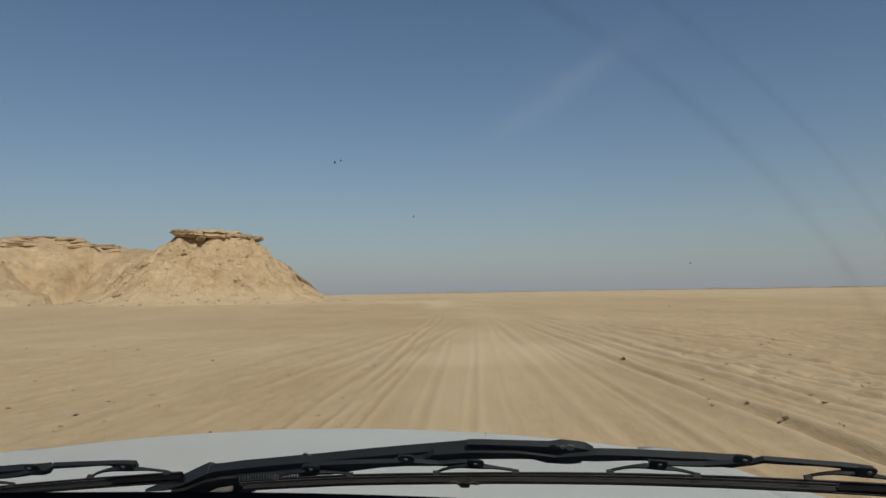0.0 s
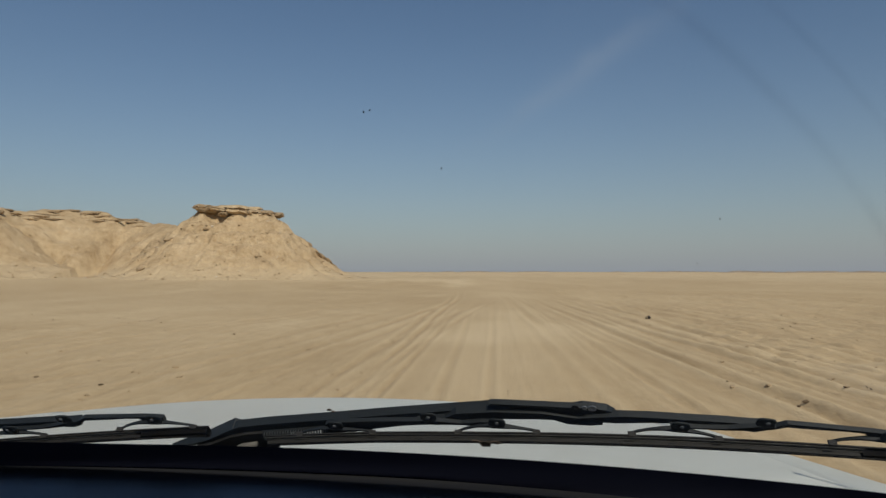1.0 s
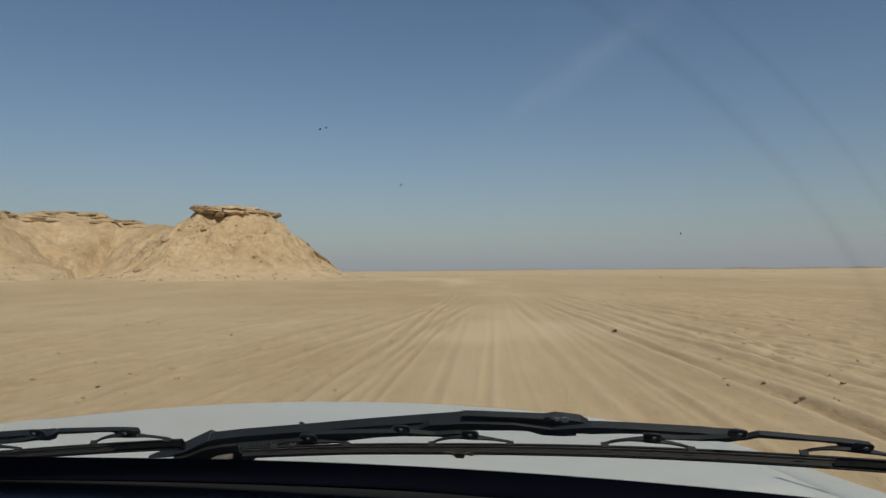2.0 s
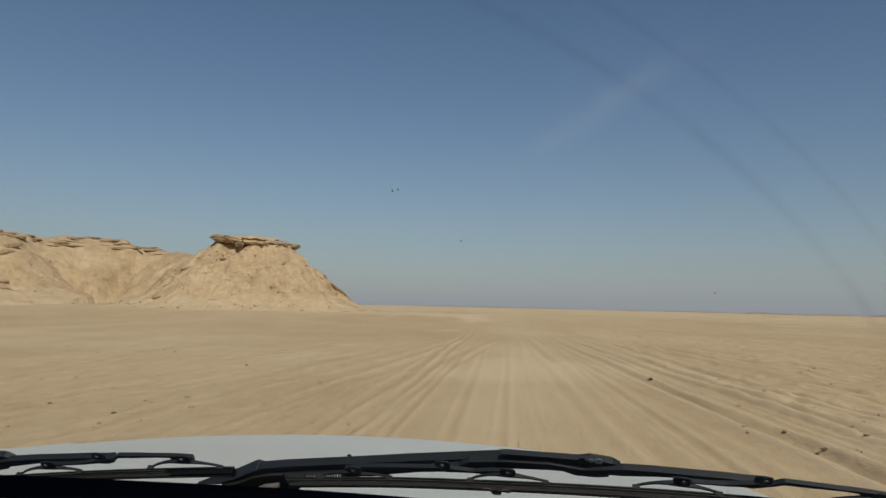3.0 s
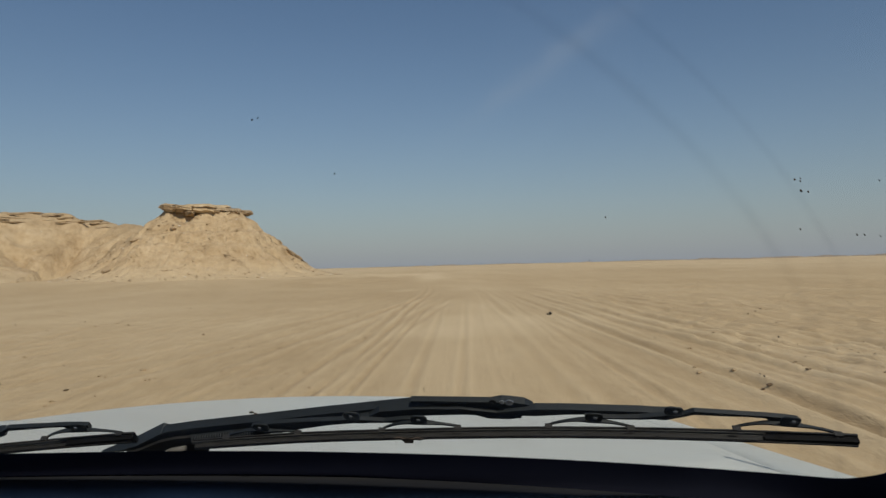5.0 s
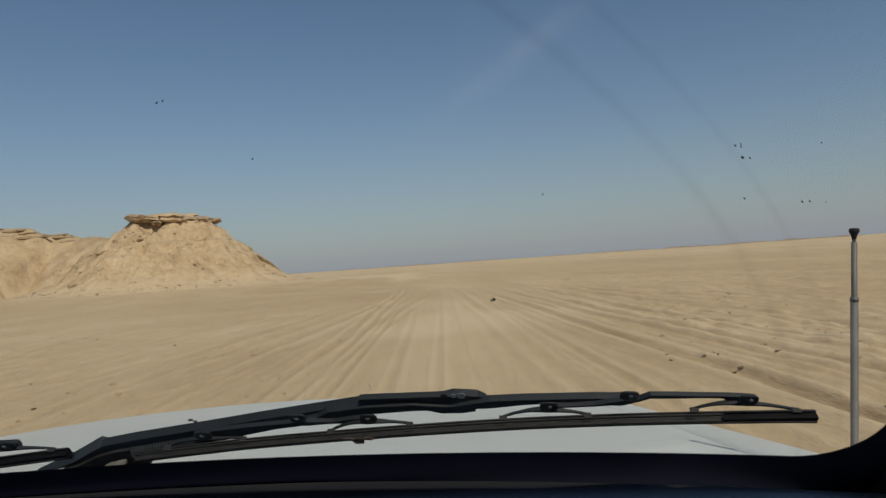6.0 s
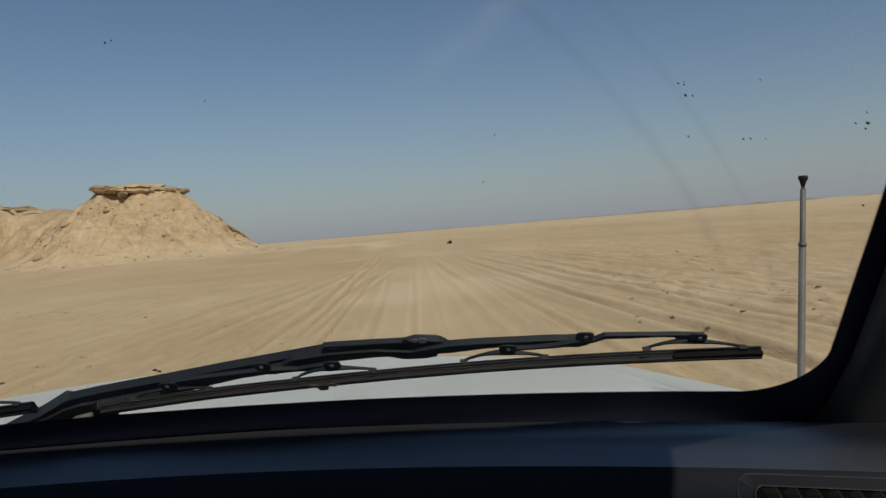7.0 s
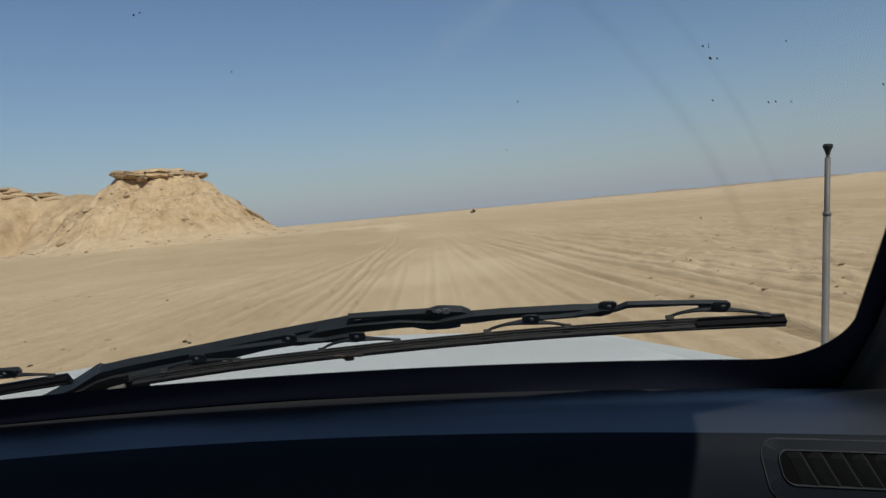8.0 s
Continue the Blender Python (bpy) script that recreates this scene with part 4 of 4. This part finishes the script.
    part("end_cap", strip([(u, blade_v(u) - 0.0084 - 0.004 * (u - 0.262), blade_v(u) + 0.0076 + 0.02 * (u - 0.262)) for u in np.linspace(0.262, 0.3225, 8)], 0.0045, 0.0115, du, dv, 0.0010, 0.006), NEAR_BLACK, wiper)
    return wiper


make_wiper(0.0, 0.0)
make_wiper(-0.557, -0.0575)

# bonnet
def bonnet_z(x, y):
    return H0 - 0.045 - 0.112 * y - (0.04 + 0.028 * y) * (x - MID) ** 2


ys = np.concatenate([np.linspace(0.055, 1.04, 40), 1.04 + 0.09 * np.sin(np.linspace(0.1, 1.57, 8))])
xs = np.linspace(-1, 1, 61)
P = []
for y in ys:
    row = []
    half = 0.725 - 0.03 * y
    for s in xs:
        x = MID + half * s
        yy = y - (x - MID) ** 2 * (0.28 * max(0, 1 - y / 0.5) ** 2 + 0.16 * min(max((y - 0.5) / 0.5, 0), 1) ** 2)
        drop = 0.012 * max(0, (abs(s) - 0.97) / 0.03) ** 2 + (0.10 * (1 - math.sqrt(max(0, 1 - ((y - 1.04) / 0.0905) ** 2))) if y > 1.04 else 0)
        row.append((x, yy, bonnet_z(x, y) - drop))
    P.append(row)
bonnet = sheet("bonnet", np.array(P), PAINT, car)
bonnet["label"] = "flat dusty white bonnet"
mod = bonnet.modifiers.new("thickness", "SOLIDIFY")
mod.thickness, mod.offset = 0.012, -1

for side in (-1, 1):
    P = []
    for y in np.linspace(-0.30, 1.08, 30):
        row = []
        for s, dz in ((0.0, -0.02), (0.004, -0.004), (0.03, -0.003), (0.09, -0.010), (0.14, -0.03), (0.165, -0.07), (0.17, -0.2), (0.168, -0.42)):
            x = 0.728 - 0.03 * max(y, 0) + s
            row.append((MID + side * x, y, bonnet_z(MID + x - s, max(y, 0.05)) - 0.012 + dz))
        P.append(row)
    fender = sheet("fender", np.array(P), PAINT, car)
    mod = fender.modifiers.new("thickness", "SOLIDIFY")
    mod.thickness = 0.004

# scuttle under the foot of the glass
P = []
for u in np.linspace(-1.06, 0.42, 40):
    a, b = G(u, -0.098, 0.004), Vector((u, 0.060 - 0.28 * (u - MID) ** 2, 0))
    b.z = bonnet_z(u, 0.055) - 0.03
    P.append([a, Vector(((a.x + b.x) / 2, (a.y + b.y) / 2, b.z - 0.01)), b, b + Vector((0, 0.06, -0.02))])
scuttle = sheet("scuttle", np.array(P), BLACK, car)
scuttle["label"] = "black scuttle panel"
part("nose", box(MID - 0.86, MID + 0.86, 1.02, 1.16, 0.55, H0 - 0.30, 0.05, 3), PAINT, car)
part("bumper", box(MID - 0.88, MID + 0.88, 1.14, 1.30, 0.52, 0.74, 0.05, 3), BLACK, car)

# aerial on the wing
a0, a1 = Vector((0.4165, 0.083, H0 - 0.14)), Vector((0.4378, 0.083, H0 + 0.131))
at = lambda t: a0 + t * (a1 - a0)
aerial = part("aerial", tube([at(0), at(0.02), at(0.02), at(0.772)], [0.008, 0.008, 0.0034, 0.0032], 14), MAST, car, "grey telescopic car aerial with a dark tip", True)
part("upper_section", tube([at(0.768), at(0.778), at(0.955)], [0.0034, 0.0025, 0.0025], 14), MAST, aerial, smooth=True)
part("collar", tube([at(0.762), at(0.776)], [0.0036, 0.0036], 14), MAST, aerial, smooth=True)
part("top_section", tube([at(0.95), at(0.975)], [0.0016, 0.0016], 12), MAST, aerial, smooth=True)
part("tip", tube([at(0.963), at(0.972), at(0.983), at(0.988), at(0.997), at(1.0)], [0.0016, 0.0022, 0.0032, 0.0042, 0.0042, 0.0032], 16), RUBBER, aerial, "black rubber tip", True)

# dashboard, following the glass
def dash_y(x):
    return -0.30 * (x - MID) ** 2


PROFILE = [(0.074, -0.050), (0.066, -0.0455), (0.05, -0.0440), (0.03, -0.0436), (0.021, -0.0452), (0.013, -0.0490), (0.005, -0.0530), (-0.002, -0.0567), (-0.0075, -0.0620), (-0.0125, -0.0700), (-0.0190, -0.0830), (-0.026, -0.105), (-0.032, -0.15), (-0.045, -0.24), (-0.02, -0.34), (0.06, -0.42)]
V0, V1, X0, X1 = -0.0828, -0.0643, 0.2742, 0.408         # the vent's opening: heights and reach
xs = np.concatenate([np.linspace(-1.06, X0 - 0.02, 60), np.linspace(X0 - 0.01, X1 + 0.01, 14), np.linspace(X1 + 0.02, 0.47, 5)])
P = np.array([[(x, p[0] + dash_y(x), H0 + p[1]) for x in xs] for p in PROFILE])
dash = sheet("dashboard", P[7:], DASH, car)
dash["label"] = "dark navy vinyl dashboard face"
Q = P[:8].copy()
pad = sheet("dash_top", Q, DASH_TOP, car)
pad["label"] = "dusty dark dashboard top with a tuned sky sheen"


def face(x, z, out=0.0):
    """A point of the dashboard's front at a height under the glass's foot."""
    y = float(np.interp(-z, [-p[1] for p in PROFILE[3:14]], [p[0] for p in PROFILE[3:14]]))
    return Vector((x, y + dash_y(x) - out, H0 + z))


def rounded(x0, x1, z0, z1, r, n=7):
    out = []
    for cx, cz, a0 in ((x1 - r, z1 - r, 0), (x0 + r, z1 - r, 90), (x0 + r, z0 + r, 180), (x1 - r, z0 + r, 270)):
        for k in range(n):
            a = radians(a0 + 90 * k / (n - 1))
            out.append((cx + r * math.cos(a), cz + r * math.sin(a)))
    return out


def rim(name, outer, inner_, lift0, lift1, mat, parent, label=""):
    bm = prism([[face(x, z, lift0) for x, z in outer], [face(x, z, lift1) for x, z in outer], [face(x, z, lift1) for x, z in inner_], [face(x, z, lift0) for x, z in inner_]], cap=False)
    return part(name, bm, mat, parent, label)


vent = rim("air_vent", rounded(X0 - 0.008, X1 + 0.008, V0 - 0.010, V1 + 0.0048, 0.010), rounded(X0 + 0.0005, X1, V0, V1, 0.006), -0.001, 0.0007, DASH, dash, "black rounded air vent with upright slats")
rim("vent_edge", rounded(X0, X1 + 0.0005, V0 - 0.0003, V1 + 0.0003, 0.0065), rounded(X0 + 0.0004, X1 - 0.0001, V0 + 0.0002, V1 - 0.0002, 0.006), 0.0004, 0.0022, EDGE, vent, "thin grey rim")
rim("vent_border", rounded(X0 - 0.0088, X1 + 0.0088, V0 - 0.0108, V1 + 0.0056, 0.011), rounded(X0 - 0.0083, X1 + 0.0083, V0 - 0.0103, V1 + 0.0051, 0.010), -0.001, 0.0012, EDGE, vent)
# near-black sheet on the uncut face paints the vent's shaded depth
hole = rounded(X0 + 0.0005, X1, V0, V1, 0.006)
part("vent_shade_sheet", prism([[face(x, z, 0.0001) for x, z in hole], [face(x, z, 0.0004) for x, z in hole]]), NEAR_BLACK, vent)
for k in range(12):
    x = X0 + 0.006 + 0.0105 * k
    part("slat", prism([[face(x + b, z, 0.0006 + c), face(x + b + 0.0012, z, 0.0006), face(x + b + 0.0078, z, 0.0022 + c), face(x + b + 0.0066, z, 0.0028 + c)] for z, b, c in ((V0 + 0.0008, 0.0042, 0.0), (V0 + 0.007, 0.0020, 0.0004), (V1 - 0.004, 0.0, 0.0003), (V1 - 0.0008, -0.0008, -0.0006))]), BLIND, vent)
rim("lower_trim", rounded(X0 + 0.012, X1 + 0.03, V0 - 0.045, V0 - 0.019, 0.006), rounded(X0 + 0.0135, X1 + 0.0285, V0 - 0.0435, V0 - 0.0205, 0.005), -0.001, 0.003, MAST, dash)

# pillars beside the glass
for side in (-1, 1):
    rings = []
    for k in range(15):
        v = -0.10 + 0.69 * k / 14
        e = edge(v) if v > 0.03 else edge(0.03)
        pts = []
        for w, n in ((0.012, -0.006), (0.020, -0.018), (0.034, -0.018), (0.055, -0.020), (0.085, -0.020), (0.115, -0.014), (0.125, 0.0), (0.11, 0.02), (0.05, 0.012), (0.03, 0.004)):
            pts.append(G(MID + side * (e + w), v, n))
        rings.append(pts)
    pillar = part("pillar", prism(rings), TRIM, car, smooth=True)
    pillar["label"] = "dark plastic pillar trim"

# unseen cabin that closes the place; roof lip and rails shape the dash's sunlight
rings = []
for k in range(21):
    q = -0.70 + 0.07 * k
    # lip bowed so a strip of sun reaches the dash top and wipers
    lip = -0.345 - 0.17 * q * q
    rings.append([Vector((MID + q, y, H0 + z)) for y, z in ((-2.5, 0.394), (lip - 0.012, 0.394), (lip - 0.002, 0.402), (lip, 0.414), (lip - 0.003, 0.428), (lip - 0.012, 0.434), (-2.5, 0.434))])
part("unseen_roof", prism(rings), LINER, car)
for side in (-1, 1):
    x0, x1 = sorted((MID + side * 0.80, MID + side * 0.87))
    xo0, xo1 = sorted((MID + side * 0.872, MID + side * 0.90))
    door = part("door", box(xo0, xo1, -1.12, -0.14, 0.56, H0 - 0.07, 0.012, 2), PAINT, car)
    part("door_handle", box(*sorted((MID + side * 0.90, MID + side * 0.918)), -1.06, -0.94, H0 - 0.22, H0 - 0.19, 0.006, 2), BLACK, door)
    pane = [[(MID + side * (xb + e), y, z) for xb, y, z in ((0.815, -1.10, H0 - 0.10), (0.815, -0.06, H0 - 0.10), (0.812, -0.06, H0 - 0.06), (0.712, -0.40, H0 + 0.385), (0.712, -1.10, H0 + 0.385))] for e in (0.0, 0.004)]
    part("unseen_side_window", prism(pane), SIDE_GLASS, door, "unseen side window, tinted to dim the sun on the dash")
    part("side_panel", box(xo0, xo1, -2.52, -1.125, 0.56, H0 - 0.07, 0.012, 2), PAINT, car)
    part("door_panel", box(x0, x1, -1.15, -0.16, 0.62, H0 - 0.075, 0.02, 2), TRIM, car)
    part("rear_panel", box(x0, x1, -2.5, -1.16, 0.62, H0 - 0.075, 0.02, 2), LINER, car)
    xa, xb = sorted((MID + side * 0.70, MID + side * 0.80))
    part("centre_post", box(xa, xb, -1.22, -1.10, H0 - 0.10, H0 + 0.40, 0.02, 2), TRIM, car)
    # unseen; outer edge set where the dash's sun patch begins
    part("unseen_rail", box(*sorted((MID + side * 0.63, MID + side * 0.709)), -2.5, -0.40, H0 + 0.35, H0 + 0.41, 0.02, 2), TRIM, car)
# unseen back kept low, so light from behind reaches the dash
part("cabin_back", box(MID - 0.80, MID + 0.80, -2.56, -2.5, 0.62, H0 - 0.06, 0.02, 2), LINER, car)
part("rear_header", box(MID - 0.74, MID + 0.74, -2.56, -2.5, H0 + 0.34, H0 + 0.43, 0.02, 2), LINER, car)
part("cabin_floor", box(MID - 0.86, MID + 0.86, -2.5, 1.02, 0.48, 0.60, 0.02, 1), TRIM, car)
part("bulkhead", box(MID - 0.82, MID + 0.82, 0.10, 0.14, 0.60, H0 - 0.16, 0.01, 1), TRIM, car)
for sx in (-1, 1):
    for y in (0.62, -1.95):
        c = Vector((MID + sx * 0.74, y, 0.385))
        ring = lambda r, x: [(c.x + x, c.y + r * math.cos(6.283 * k / 32), c.z + r * math.sin(6.283 * k / 32)) for k in range(32)]
        wheel = part("wheel", prism([ring(0.22, -0.10), ring(0.34, -0.12), ring(0.38, -0.09), ring(0.385, 0.0), ring(0.38, 0.09), ring(0.34, 0.12), ring(0.22, 0.10)]), TYRE, car, smooth=True)
        part("wheel_rim", prism([ring(0.22, -0.09), ring(0.20, 0.0), ring(0.22, 0.10), ring(0.08, 0.07), ring(0.07, 0.09)]), STEEL, wheel)
